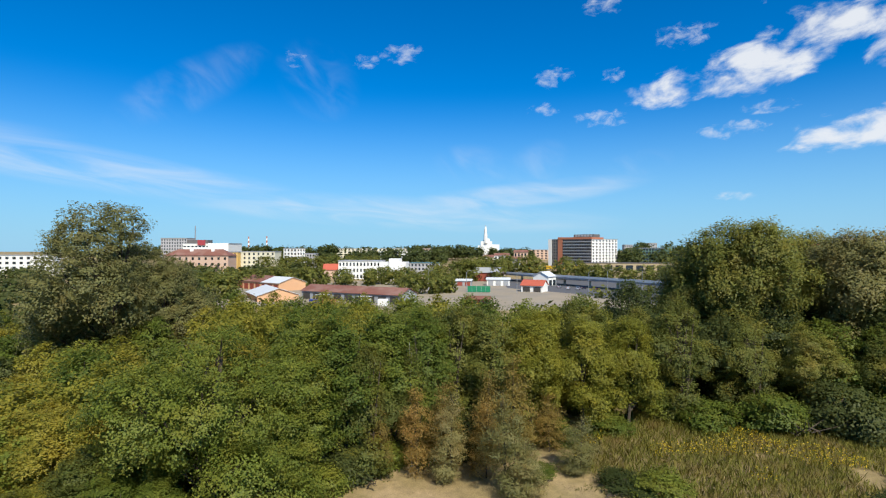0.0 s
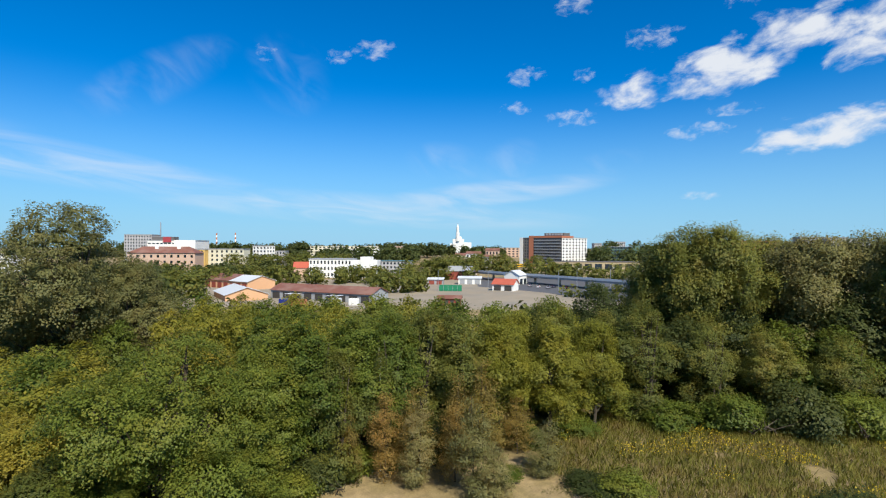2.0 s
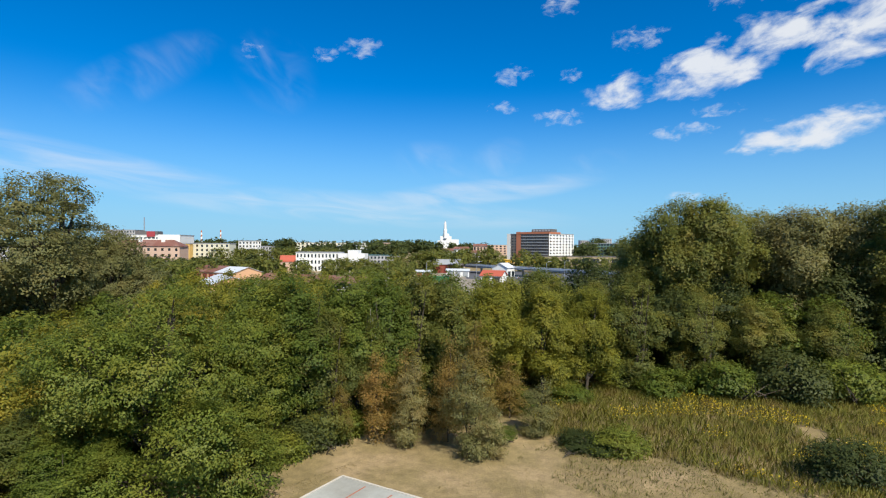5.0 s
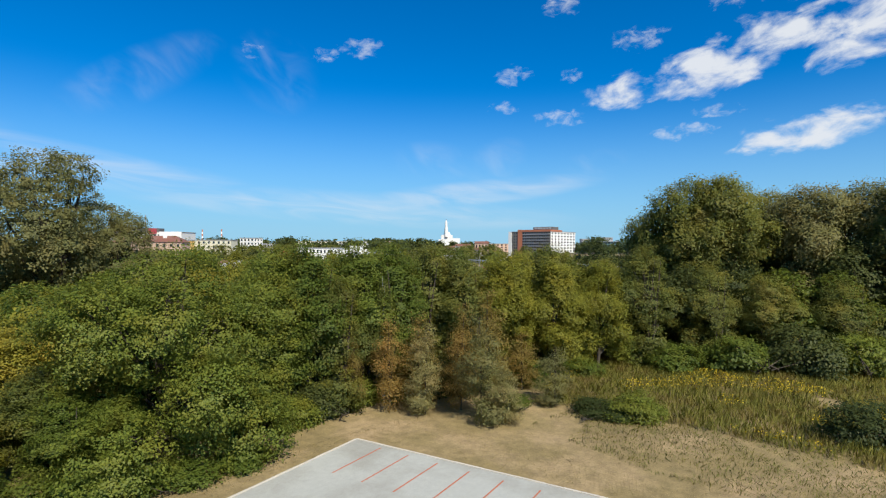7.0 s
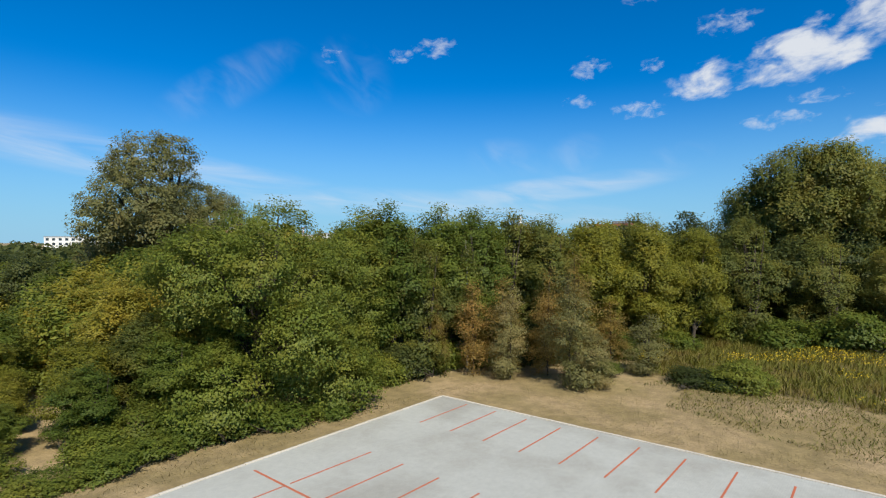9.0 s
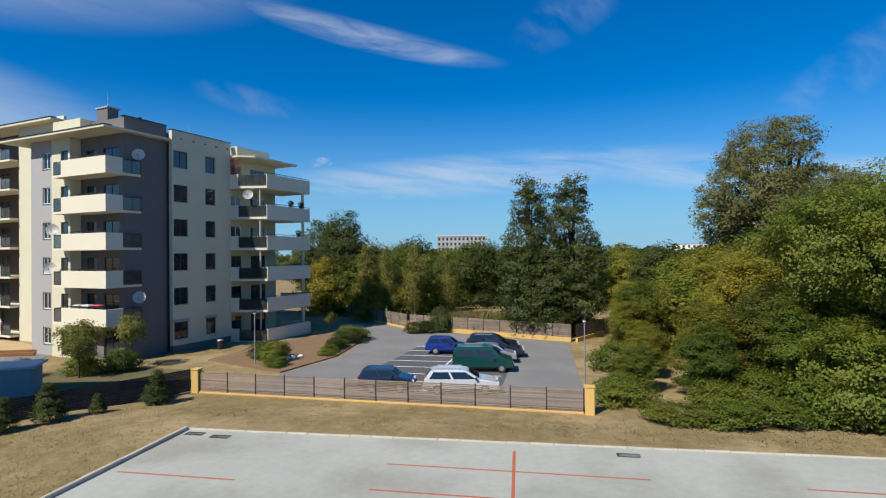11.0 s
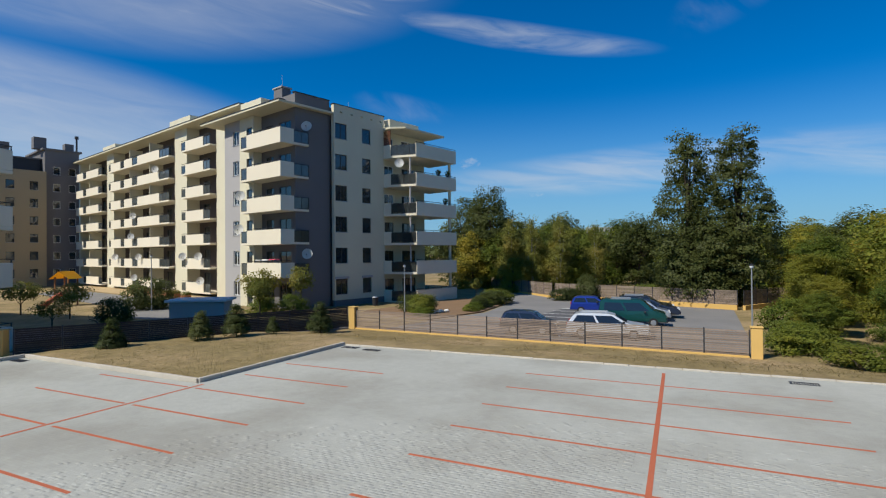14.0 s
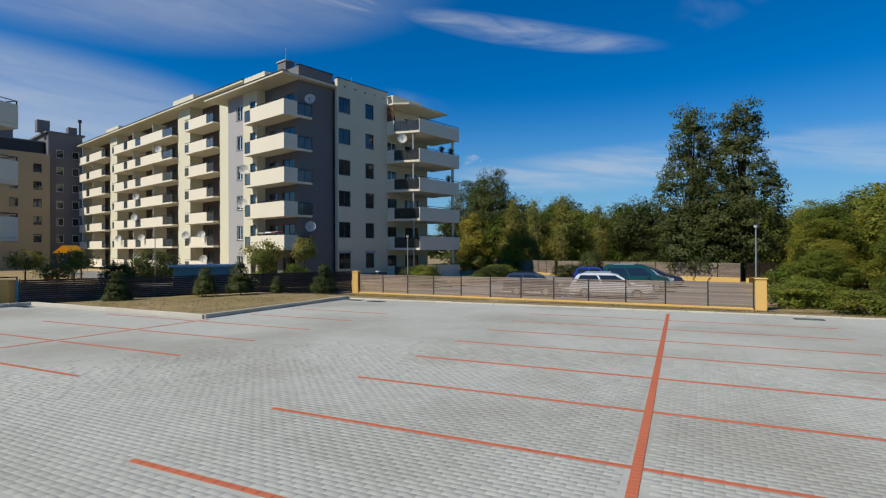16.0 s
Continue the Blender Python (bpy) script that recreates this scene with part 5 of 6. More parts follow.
office = town_block(-71.6, 340, -3, -13.7, 27.4, 15, 11.6, WHITE_WALL, 3, 12, "white three-storey office building with a stair tower", wide=0.45)
part("tower", boxes((13.7, 30.7, -3.0, 9, 0, 11.2), (20.2, 26.7, -4.2, 6, 0, 13.4)), WHITE_WALL, office, "white windowless stair tower")
town_block(-36.0, 400, -4, -12.2, 24.5, 12, 8.8, LIGHT_GREY_WALL, 3, 9, "pale blue-grey building behind the office", roof_mat=GREEN_GLASS)
pink = town_block(-181.7, 345, 4, -21.1, 42.3, 15, 15.1, PINK_WALL, 4, 10, "pink-brown apartment house with a brown hipped roof", roof="hip", roof_mat=ROOF_BROWN, wide=0.36, tall=0.48)
for x in (-6.0, 8.0):
    part("chimney", boxes((x, x + 2.2, 4.6, 5.8, 15.1 + 1.5, 15.1 + 4.2), bevel=0.05), WHITE_WALL, pink)
mall = town_block(-238.5, 470, 2, -20.8, 41.6, 30, 24.2, WHITE_WALL, 4, 12, "white commercial building with a red sign on its roof", tall=0.3, first=8, wide=0.7)
part("plant_room", boxes((-19, 0, 4, 14, 24.2, 27.7)), HOTEL_DARK, mall)
part("sign", boxes((-7, 0, -0.9, -0.4, 22.8, 27.5)), material("red_sign", (0.33, 0.05, 0.06), 0.6), mall)
part("wall", boxes((2.5, 21.1, -1.2, 0, 0, 24.7)), WHITE_WALL, mall)
town_block(-179.7, 430, -4, -20.1, 40.3, 12, 17.1, CREAM, 5, 10, "cream and yellow five-storey apartment block", wide=0.4, roof_mat=SHED_WALL)
town_block(-193.5, 424, -4, -5, 10, 5, 16.7, OCHRE, 5, 2, "yellow stair bay of the apartment block", wide=0.3)
town_block(-170.7, 500, -22, -9, 16, 12, 19.8, WHITE_WALL, 6, 4, "white apartment block among the trees", side=3)
town_block(-165.4, 540, 0, -6, 12, 12, 14.6, LIGHT_GREY_WALL, 4, 4, "small grey apartment block among the trees")
town_block(-342.3, 600, 0, -15.3, 30.7, 20, 31.7, LIGHT_GREY_WALL, 9, 10, "grey tower block on the skyline")
town_block(-318, 380, 0, -40, 50, 20, 14.5, WHITE_WALL, 4, 9, "long white hall at the edge of town")
for px_s, dist, wide_m, high, wall_mat in ((-72.6, 880, 14, 20.4, PINK_WALL), (-133.6, 820, 30, 15.2, WHITE_WALL), (-164.3, 800, 26, 13.6, CREAM)):
    town_block(px_s, dist, 0, -wide_m / 2, wide_m, 12, high, wall_mat, 5, 6, "pale apartment block on the skyline")
for px_s, dist, high, wall_mat in ((17.5, 520, 11.5, CREAM), (27.4, 500, 13.4, WHITE_WALL), (39.5, 520, 9.9, LIGHT_GREY_WALL), (21.8, 470, 7.4, WHITE_WALL), (48.9, 540, 16.3, PINK_WALL)):
    town_block(px_s, dist, -14, -6, 13, 9, high, wall_mat, 3, 4, "old town house below the church", roof="gable", roof_mat=ROOF_BROWN)

hotel = town_block(133, 600, -42, -56, 56, 60, 30.5, HOTEL_DARK, 9, 18, "nine-storey brown and white hotel slab", side=8, side_wall=WHITE_WALL, wide=0.5, tall=0.5)
part("wall", boxes((-43, -37, -0.5, 0, 0, 33)), HOTEL_ORANGE, hotel, "orange stripe of facade")
part("wall", boxes((-56.2, -51.5, -0.35, 2, 0, 31)), WHITE_WALL, hotel)
for k in range(9):
    part("balcony", boxes((-36, -0.6, -1.0, -0.02, 30.5 * k / 9 + 0.1, 30.5 * k / 9 + 1.0)), SHED_WALL, hotel)
part("parapet", boxes((-43, 0.6, -0.7, 0.0, 30.5, 32.8), (0.0, 0.6, 0.0, 26, 30.5, 32.6)), HOTEL_ORANGE, hotel, "rust-red parapet band")
part("plant_room", boxes((-26, -1, 6, 20, 31, 36.0)), HOTEL_DARK, hotel)
for k in range(6):
    part("roof_lettering", boxes((-24 + 3.8 * k, -21.4 + 3.8 * k, 5.7, 5.98, 33.4, 35.6)), LIGHT_GREY_WALL, hotel)
green = town_block(228.3, 700, 4, -21, 40, 25, 20.4, GREEN_GLASS, 5, 10, "green glass office building", wide=0.85, tall=0.75)
part("tower", tube(bmesh.new(), [(25, 6, 0), (25, 6, 21.8)], [6.8, 6.8], 16), GREEN_GLASS, green)
part("wall", boxes((-27, -21.2, 0, 12, 0, 19.6)), HOTEL_DARK, green)
town_block(297.3, 900, 0, -8, 17, 14, 29.0, LIGHT_GREY_WALL, 6, 5, "grey tower block behind the glass office")
town_block(259.5, 900, 0, -6, 13, 14, 26.2, LIGHT_GREY_WALL, 6, 4, "grey tower block behind the glass office")
station = town_block(124.9, 430, -6, -35.4, 70.8, 12, 8.0, TAN_WALL, 1, 9, "long low brown station building under a dark roof", wide=0.7, tall=0.6, roof_mat=HOTEL_DARK)
town_block(407.6, 700, 0, -31.4, 62.8, 16, 29.2, HOTEL_ORANGE, 7, 14, "dark red apartment slab on the skyline", roof_mat=HOTEL_DARK, wide=0.7)
town_block(304.0, 480, -8, -14, 30, 12, 9.5, CREAM, 3, 9, "low cream apartment house among trees", z=4)
town_block(579.4, 760, 0, -30, 60, 16, 33.2, LIGHT_GREY_WALL, 8, 14, "grey-green tower block on the skyline")
for k in range(7):
    bus = thing("yellow_bus", "yellow bus parked along the road", "bus", town(57.0 + 8.2 * k, 520 - 1.2 * k, 0, -8), "parked buses")
    part("body", boxes((-3.6, 3.6, -1.2, 1.2, 0.5, 3.4), bevel=0.15), YELLOW, bus)
    part("side_window", boxes((-3.3, 3.3, -1.24, -1.2, 1.7, 2.7)), CAR_GLASS, bus)
    for x in (-2.2, 2.2):
        part("wheel", tube(bmesh.new(), [(x, -1.22, 0.5), (x, 1.22, 0.5)], [0.5, 0.5], 10), TYRE, bus)
town_block(640, 900, 0, -40, 80, 20, 38, LIGHT_GREY_WALL, 9, 16, "grey tower block on the skyline")
town_block(-60, 760, 0, -70, 90, 15, 16, WHITE_WALL, 4, 16, "pale apartment row on the skyline")
town_block(-170, 900, 0, -60, 120, 15, 20, CREAM, 5, 18, "pale apartment row on the skyline")
town_block(130, 1000, 0, -40, 90, 15, 18, PINK_WALL, 4, 12, "pink apartment row on the skyline")


def church():
    ob = thing("church", "white modern church with a tall slender tower on a wooded hill", "church", town(27, 1000, 6))
    part("wall", boxes((-9, 12, 0, 20, 0, 28), (10, 26, 4, 24, 0, 22), (-14, -8, 2, 16, 0, 20)), WHITE_WALL, ob)
    part("drum", tube(bmesh.new(), [(2, 10, 28), (2, 10, 33)], [7, 5], 8), WHITE_WALL, ob)
    part("tower", tube(bmesh.new(), [(0, 0, 24), (0, 0, 40), (0, 0, 40.2), (0, 0, 51), (0, 0, 55)], [3.6, 3.4, 2.6, 2.2, 0.9], 8), WHITE_WALL, ob)
    part("cross", boxes((-0.2, 0.2, -0.2, 0.2, 55, 58), (-1.2, 1.2, -0.2, 0.2, 56.4, 56.9)), METAL, ob)


church()


def mast(s, d, h, r, mat, label, bands=0):
    ob = thing("mast" if not bands else "chimney_stack", label, "mast" if not bands else "chimney", town(s, d))
    n = max(1, bands)
    for k in range(n):
        part("section", tube(bmesh.new(), [(0, 0, h * k / n), (0, 0, h * (k + 1) / n)], [r * (1 - 0.4 * k / n), r * (1 - 0.4 * (k + 1) / n)], 10), mat if k % 2 == 0 else FRAME_WHITE, ob)


mast(-327.2, 620, 47, 0.9, METAL, "thin lattice mast on the skyline")
mast(-634.9, 1500, 55, 2.8, HOTEL_ORANGE, "red and white banded factory chimney", 9)
mast(-582.2, 1500, 56, 2.8, HOTEL_ORANGE, "red and white banded factory chimney", 9)
mast(488.5, 700, 40, 0.8, METAL, "thin lattice mast on the skyline")


def viaduct():
    """The road bridge on slim piers, running across behind the trees."""
    a, b = town(27, 329, 0).translation, town(84, 240, 0).translation
    L = (b - a).length
    ang = math.degrees(math.atan2(b.y - a.y, b.x - a.x))
    ob = thing("road_bridge", "grey road viaduct on slim concrete piers", "bridge", pose(a.x, a.y, 0, 0, 0, ang))
    part("deck", boxes((-8, L + 60, -5, 5, 3.6, 4.6)), SHED_WALL, ob)
    part("parapet", boxes((-8, L + 60, -5.2, -5.0, 4.5, 5.6)), ROOF_PALE, ob, "pale blue-grey guard rail")
    for k in range(10):
        part("pier", tube(bmesh.new(), [(-30 + k * (L + 60) / 9, 0, -0.1), (-30 + k * (L + 60) / 9, 0, 3.6)], [0.7, 0.7], 10), KERB, ob)


viaduct()
for s, d in ((-20, 250), (-2, 240), (20, 235), (64, 255), (84, 268), (52, 240)):
    ob = thing("street_lamp", "tall grey street lamp in the works yard", "street lamp", town(s, d), "yard lamps")
    part("pole", tube(bmesh.new(), [(0, 0, 0), (0, 0, 9), (0.6, 0, 9.6), (1.6, 0, 9.7)], [0.14, 0.09, 0.07, 0.05], 7), METAL, ob)
    part("head", boxes((1.5, 2.2, -0.15, 0.15, 9.62, 9.78), bevel=0.03), METAL, ob)
for s, d, mt, lab in ((-50, 180, DOOR_RED, "orange-red skip by the grey shed"), (-47, 178, HOTEL_ORANGE, "orange machine by the grey shed"), (-53, 179, BLUE_PAINT, "blue container by the grey shed"), (-30, 181, WHITE_WALL, "white heap of sacks by the shed"), (-36, 182, ROOF_PALE, "pale tarpaulin awning by the shed")):
    ob = thing("yard_container", lab, "container", town(s, d, 0, -14))
    part("body", boxes((-1.6, 1.6, -1, 1, 0, 2.3), bevel=0.15), mt, ob)
    part("lid", boxes((-1.5, 1.5, -0.9, 0.9, 2.3, 2.42), bevel=0.04), mt, ob)
hb = thing("far_office", "long white office building far behind the trees", "building", pose(-329, -47, 0, 0, 0, 98))
facade(hb, "x", -15, 15, 0, 0, 19, 1, 6, 12, LIGHT_GREY_WALL)
part("inner_wall", boxes((-15, 15, 0.42, 14, 0, 19)), WHITE_WALL, hb)
part("roof", boxes((-15.4, 15.4, -0.3, 14, 19, 19.8)), ROOF_PALE, hb)

# ---- trees and plants ----
def plant(proto, x, y, s=1.0, sz=None, turn=0.0, z=None):
    return copy_thing(proto, pose(x, y, ground_height(x, y) if z is None else z, 0, 0, turn) @ Matrix.Diagonal((s, s, sz or s, 1)))


def tall(height, radius, seed, count=10):
    return lobes_dome(seed, radius, height, count, -0.06)


rt = random.Random(8)
big_dome = tree("tree", tall(14.2, 6.8, 3, 14) + [(3.5, -5.0, 2.2, 3.2, 0.8), (-3.0, 6.5, 3.0, 3.4, 0.9), (5.5, 2.0, 2.4, 3.0, 0.8), (6.5, -1.0, 5.5, 2.6, 0.9), (1.0, 6.0, 9.0, 3.2, 0.9)], GREEN, 1500, 72, 0.092, 0.44, 3, "broad dense green tree reaching down to the ground", trunk=0.3, stems=3)
big_dome.matrix_basis = pose(-36.4, 20.4, -0.4)
mid_a = tree("tree", tall(14.4, 3.9, 5), GREEN, 620, 58, 0.108, 0.44, 5, "slender green tree in a dense belt", stems=2)
mid_a.matrix_basis = pose(-35.5, 31.0, -0.1)
mid_b = tree("tree", tall(14.4, 4.4, 15), OLIVE, 620, 58, 0.108, 0.44, 15, "olive-green tree in a dense belt", stems=2)
mid_b.matrix_basis = pose(-31.5, 43.0, -0.1)
gold_a = tree("tree", tall(13.6, 3.8, 7), GOLD, 620, 56, 0.106, 0.42, 7, "yellowing tree at the edge of the belt", hang=0.25)
gold_a.matrix_basis = pose(-25.6, 49.0, 0.1)
brown_a = tree("sapling", lobes_column(21, 1.7, 8.0, 0.2, 8), BROWN, 190, 40, 0.072, 0.36, 21, "thin browning sapling with dry leaves", "sapling", trunk=0.07)
brown_a.matrix_basis = pose(-27.6, 37.0, 0.0)
ash_a = tree("sapling", lobes_column(22, 2.1, 8.4, 0.15, 8), GREY, 250, 44, 0.072, 0.36, 22, "grey-green sapling at the edge of the lot", "sapling", trunk=0.07)
ash_a.matrix_basis = pose(-21.2, 36.4, 0.1)
birch_a = tree("birch_tree", lobes_column(23, 2.0, 10.5, 0.3, 9), OLIVE, 240, 30, 0.11, 0.42, 23, "slim birch with a white trunk", "tree", trunk=0.11, bark=BIRCH_BARK, hang=0.4)
birch_a.matrix_basis = pose(-71.5, -16.2, -0.4)
willow_a = tree("willow_tree", tall(24.0, 6.2, 11, 13) + [(0, 0, 19.0, 4.2, 0.95), (2.6, 1.0, 20.2, 2.8, 1.0), (-2.6, -1.2, 19.6, 2.8, 1.0)], OLIVE, 950, 60, 0.15, 0.62, 11, "large rounded willow behind the weeds", "tree", trunk=0.45, hang=0.5, stems=2)
willow_a.matrix_basis = pose(-12.5, 78.0, 0)
willow_b = tree("willow_tree", tall(22.5, 5.6, 12, 11) + [(0, 0, 17.8, 3.9, 0.95), (2.4, -1.0, 19.0, 2.6, 1.0), (-2.2, 1.4, 18.4, 2.6, 1.0)], GREY, 900, 60, 0.15, 0.62, 12, "large grey-green willow behind the weeds", "tree", trunk=0.4, hang=0.6, stems=2)
willow_b.matrix_basis = pose(0.5, 84.0, 0)
dark_a = tree("tree", tall(15.4, 5.0, 31, 11), DARK, 480, 44, 0.16, 0.58, 31, "dark green tree in the shade of the willows", stems=2)
dark_a.matrix_basis = pose(-24.5, 76.0, 0)
grey_a = tree("tree", tall(25.0, 9.6, 13, 15), GREY, 1400, 62, 0.155, 0.60, 13, "tall spreading grey-green poplar", trunk=0.5, stems=2)
grey_a.matrix_basis = pose(-80.0, 29.5, 0) @ Matrix.Scale(1.05, 4)
poplar = tree("poplar_tree", lobes_column(4, 4.0, 16.4, 0.10, 21) + [(0.8, 0.4, 14.2, 1.6, 1.2), (-0.9, -0.6, 13.4, 1.7, 1.2), (0.1, -0.8, 15.6, 1.2, 1.1)], DARK, 820, 40, 0.115, 0.34, 4, "tall dark poplar with gaps in its crown", "tree", trunk=0.28, inner=0.1)
poplar.matrix_basis = pose(-60.0, -0.6, -0.4)
plant(poplar, -60.2, 3.0, 1.0, 1.0, 140, -0.4)
plant(dark_a, -59.5, 1.0, 0.6, 0.45, 40, -0.4)
plant(dark_a, -61.5, -1.5, 0.5, 0.4, 140, -0.4)

# the belt of trees beyond the lot
for x, y, s, h, p in ((-37, 29.5, 1.0, 1.04, mid_a), (-34.5, 36.5, 1.0, 1.06, mid_a), (-40.5, 36, 1.05, 1.06, gold_a), (-32, 39.5, 0.95, 1.04, mid_a), (-35.5, 42, 1.05, 1.05, mid_a), (-28.5, 45.5, 1.0, 1.03, mid_b),
                      (-30.5, 49, 1.0, 0.98, gold_a), (-21.5, 52.5, 0.95, 1.03, gold_a), (-26.5, 54, 1.0, 1.06, gold_a), (-18.5, 57.5, 0.95, 1.0, gold_a), (-24.0, 58.5, 1.0, 1.05, mid_b), (-42.5, 27, 1.0, 0.98, gold_a), (-35, 26, 0.85, 0.8, mid_a), (-43.5, 22.0, 1.0, 0.95, gold_a), (-33.5, 33, 0.8, 0.85, mid_b),
                      (-44.5, 14.5, 0.9, 0.70, gold_a), (-49.5, 14.5, 0.9, 0.66, gold_a), (-40.2, 14.4, 0.7, 0.5, mid_b), (-34.2, 24.6, 0.7, 0.5, mid_a), (-36.8, 14.2, 0.62, 0.44, mid_a), (-35.4, 16.6, 0.5, 0.40, mid_a), (-41.5, 6.8, 0.45, 0.28, gold_a), (-37.8, 5.8, 0.40, 0.22, mid_a), (-36.2, 9.6, 0.5, 0.34, mid_a), (-39.4, 10.2, 0.6, 0.44, gold_a), (-46.0, 7.0, 0.6, 0.40, gold_a), (-50.5, 8.0, 0.7, 0.48, mid_a), (-54.5, 8.2, 0.6, 0.46, gold_a)):
    plant(p, x, y, s, h * 0.94, rt.uniform(0, 360))
for x, y, s, h, p in ((-25.5, 40.5, 1.0, 1.05, brown_a), (-29.5, 35.5, 1, 0.95, brown_a), (-24.0, 38.0, 0.9, 0.8, brown_a), (-26.2, 36.0, 0.8, 0.9, ash_a), (-23.8, 42.5, 1.1, 1.2, brown_a), (-18.0, 43.5, 0.9, 0.6, ash_a), (-31.0, 36.6, 0.7, 1.1, birch_a),
                      (-19.8, 37.2, 0.7, 0.55, ash_a), (-22.6, 47.0, 1, 0.7, brown_a), (-31.6, 33.2, 0.6, 0.8, brown_a)):
    plant(p, x, y, s, h, rt.uniform(0, 360))

# coarser trees for the depth of the wood
far_green = tree("tree", tall(11.0, 4.6, 41, 9), GREEN, 300, 34, 0.17, 0.55, 41, "green tree deeper in the wood", stems=1)
far_green.matrix_basis = pose(-52, 40, 0)
far_gold = tree("tree", tall(10.5, 4.2, 42, 9), GOLD, 300, 34, 0.165, 0.55, 42, "yellow-green tree deeper in the wood", stems=1)
far_gold.matrix_basis = pose(-48, 18, -0.2)
far_dark = tree("tree", tall(11.5, 4.8, 43, 9), DARK, 300, 34, 0.18, 0.58, 43, "dark green tree deeper in the wood", stems=1)
far_dark.matrix_basis = pose(-90, -20, -0.2)


def inside(x, y, poly):
    hit = False
    for (x0, y0), (x1, y1) in zip(poly, poly[1:] + poly[:1]):
        if (y0 > y) != (y1 > y) and x < (x1 - x0) * (y - y0) / (y1 - y0) + x0:
            hit = not hit
    return hit


def fill(poly, step, choose, low, high):
    xs, ys = [p[0] for p in poly], [p[1] for p in poly]
    y = min(ys)
    while y < max(ys):
        x = min(xs)
        while x < max(xs):
            px, py = x + rt.uniform(-0.4, 0.4) * step, y + rt.uniform(-0.4, 0.4) * step
            if inside(px, py, poly):
                plant(choose(px, py), px, py, rt.uniform(0.85, 1.15), rt.uniform(low, high), rt.uniform(0, 360))
            x += step
        y += step


fill([(-45, 15), (-44, 24), (-42, 30), (-72, 34), (-72, 20), (-62, 14)], 6.6, lambda x, y: far_gold if rt.random() < 0.8 else far_green, 0.80, 1.0)
fill([(-42, 30.5), (-41, 33), (-42, 46), (-32, 56), (-22, 60), (-26, 70), (-50, 66), (-80, 50), (-72, 35)], 6.4, lambda x, y: far_gold if rt.random() < (0.85 if x < -44 else 0.45) else far_green, 1.10, 1.26)
fill([(-84, -34), (-83, -12), (-88, 2), (-70, 11), (-76, 18), (-95, 34), (-130, 30), (-150, -20), (-130, -50), (-92, -50)], 8.0, lambda x, y: rt.choice((far_dark, far_green, far_dark, far_green, far_gold)), 0.70, 0.98)
for x, y, h, p in ((-73.5, -23.5, 1.0, birch_a), (-76.5, -26.5, 0.75, far_green), (-78, -19.5, 0.85, far_green), (-79.5, -15.5, 0.8, far_green), (-76.0, -30.5, 0.8, far_gold), (-80, -25, 0.95, far_dark), (-73, -17, 0.85, birch_a), (-69.5, -22.0, 0.5, far_gold)):
    plant(p, x, y, h, h, rt.uniform(0, 360), -0.4)
fill([(-64, 10.5), (-50, 10), (-45, 16), (-60, 24), (-70, 20)], 5.0, lambda x, y: rt.choice((far_gold, far_green, far_gold)), 0.7, 1.0)
fill([(-30, 68), (-14, 66), (-6, 72), (14, 78), (30, 96), (10, 110), (-30, 92)], 6.0, lambda x, y: rt.choice((far_dark, far_green, dark_a)), 0.85, 1.05)
for x, y, s, h in ((-15.5, 65.0, 0.95, 0.98), (-20.5, 66.5, 0.9, 0.9), (-9.0, 69.5, 0.8, 0.85), (-3.0, 73.0, 0.8, 0.75), (4.0, 76.0, 0.9, 0.75)):
    plant(mid_b, x, y, s, h, rt.uniform(0, 360))
for x, y, s, p in ((-8.5, 80, 1.0, willow_a), (-17.5, 80, 0.82, willow_a), (7, 86, 1.02, willow_b), (12.5, 83, 1.0, willow_a), (18, 90, 1.0, willow_b), (-3.5, 90, 0.95, willow_a), (24, 86, 1.05, willow_a), (30, 95, 1, willow_b)):
    plant(p, x, y, s, s, rt.uniform(0, 360))
plant(grey_a, -78.0, 37.5, 0.72, 0.72, 70)
for x, y, h in ((-74.8, -21.0, 1.0), (-79.5, -29, 1.2), (-82, -34, 1.1), (-70.5, -19.5, 0.8), (-75.5, -12.5, 0.9)):
    plant(birch_a if h < 1.05 else dark_a, x, y, 0.9, h * (0.85 if h > 1.05 else 1), rt.uniform(0, 360))

# shrubs
shrub = tree("shrub", [(0, 0, 0.9, 1.2, 0.8), (0.8, 0.3, 0.7, 0.8, 0.9), (-0.7, -0.4, 0.7, 0.9, 0.8), (0.1, 0.7, 1.3, 0.7, 0.9)], GREEN, 190, 34, 0.066, 0.22, 51, "round leafy green shrub on dry ground", "shrub", trunk=0.04, stems=2, group="shrubs")
shrub.matrix_basis = pose(-11.4, 43.2, 0.1) @ Matrix.Diagonal((1.35, 1.35, 1.15, 1))
dark_shrub = tree("shrub", [(0, 0, 0.9, 1.2, 0.8), (0.7, 0.5, 0.7, 0.8, 0.9), (-0.7, -0.3, 0.8, 0.9, 0.9)], DARK, 190, 34, 0.066, 0.22, 52, "dense dark green shrub on dry ground", "shrub", trunk=0.04, stems=2, group="shrubs")
dark_shrub.matrix_basis = pose(3.4, 46.5, 0.1) @ Matrix.Diagonal((1.7, 1.7, 1.7, 1))
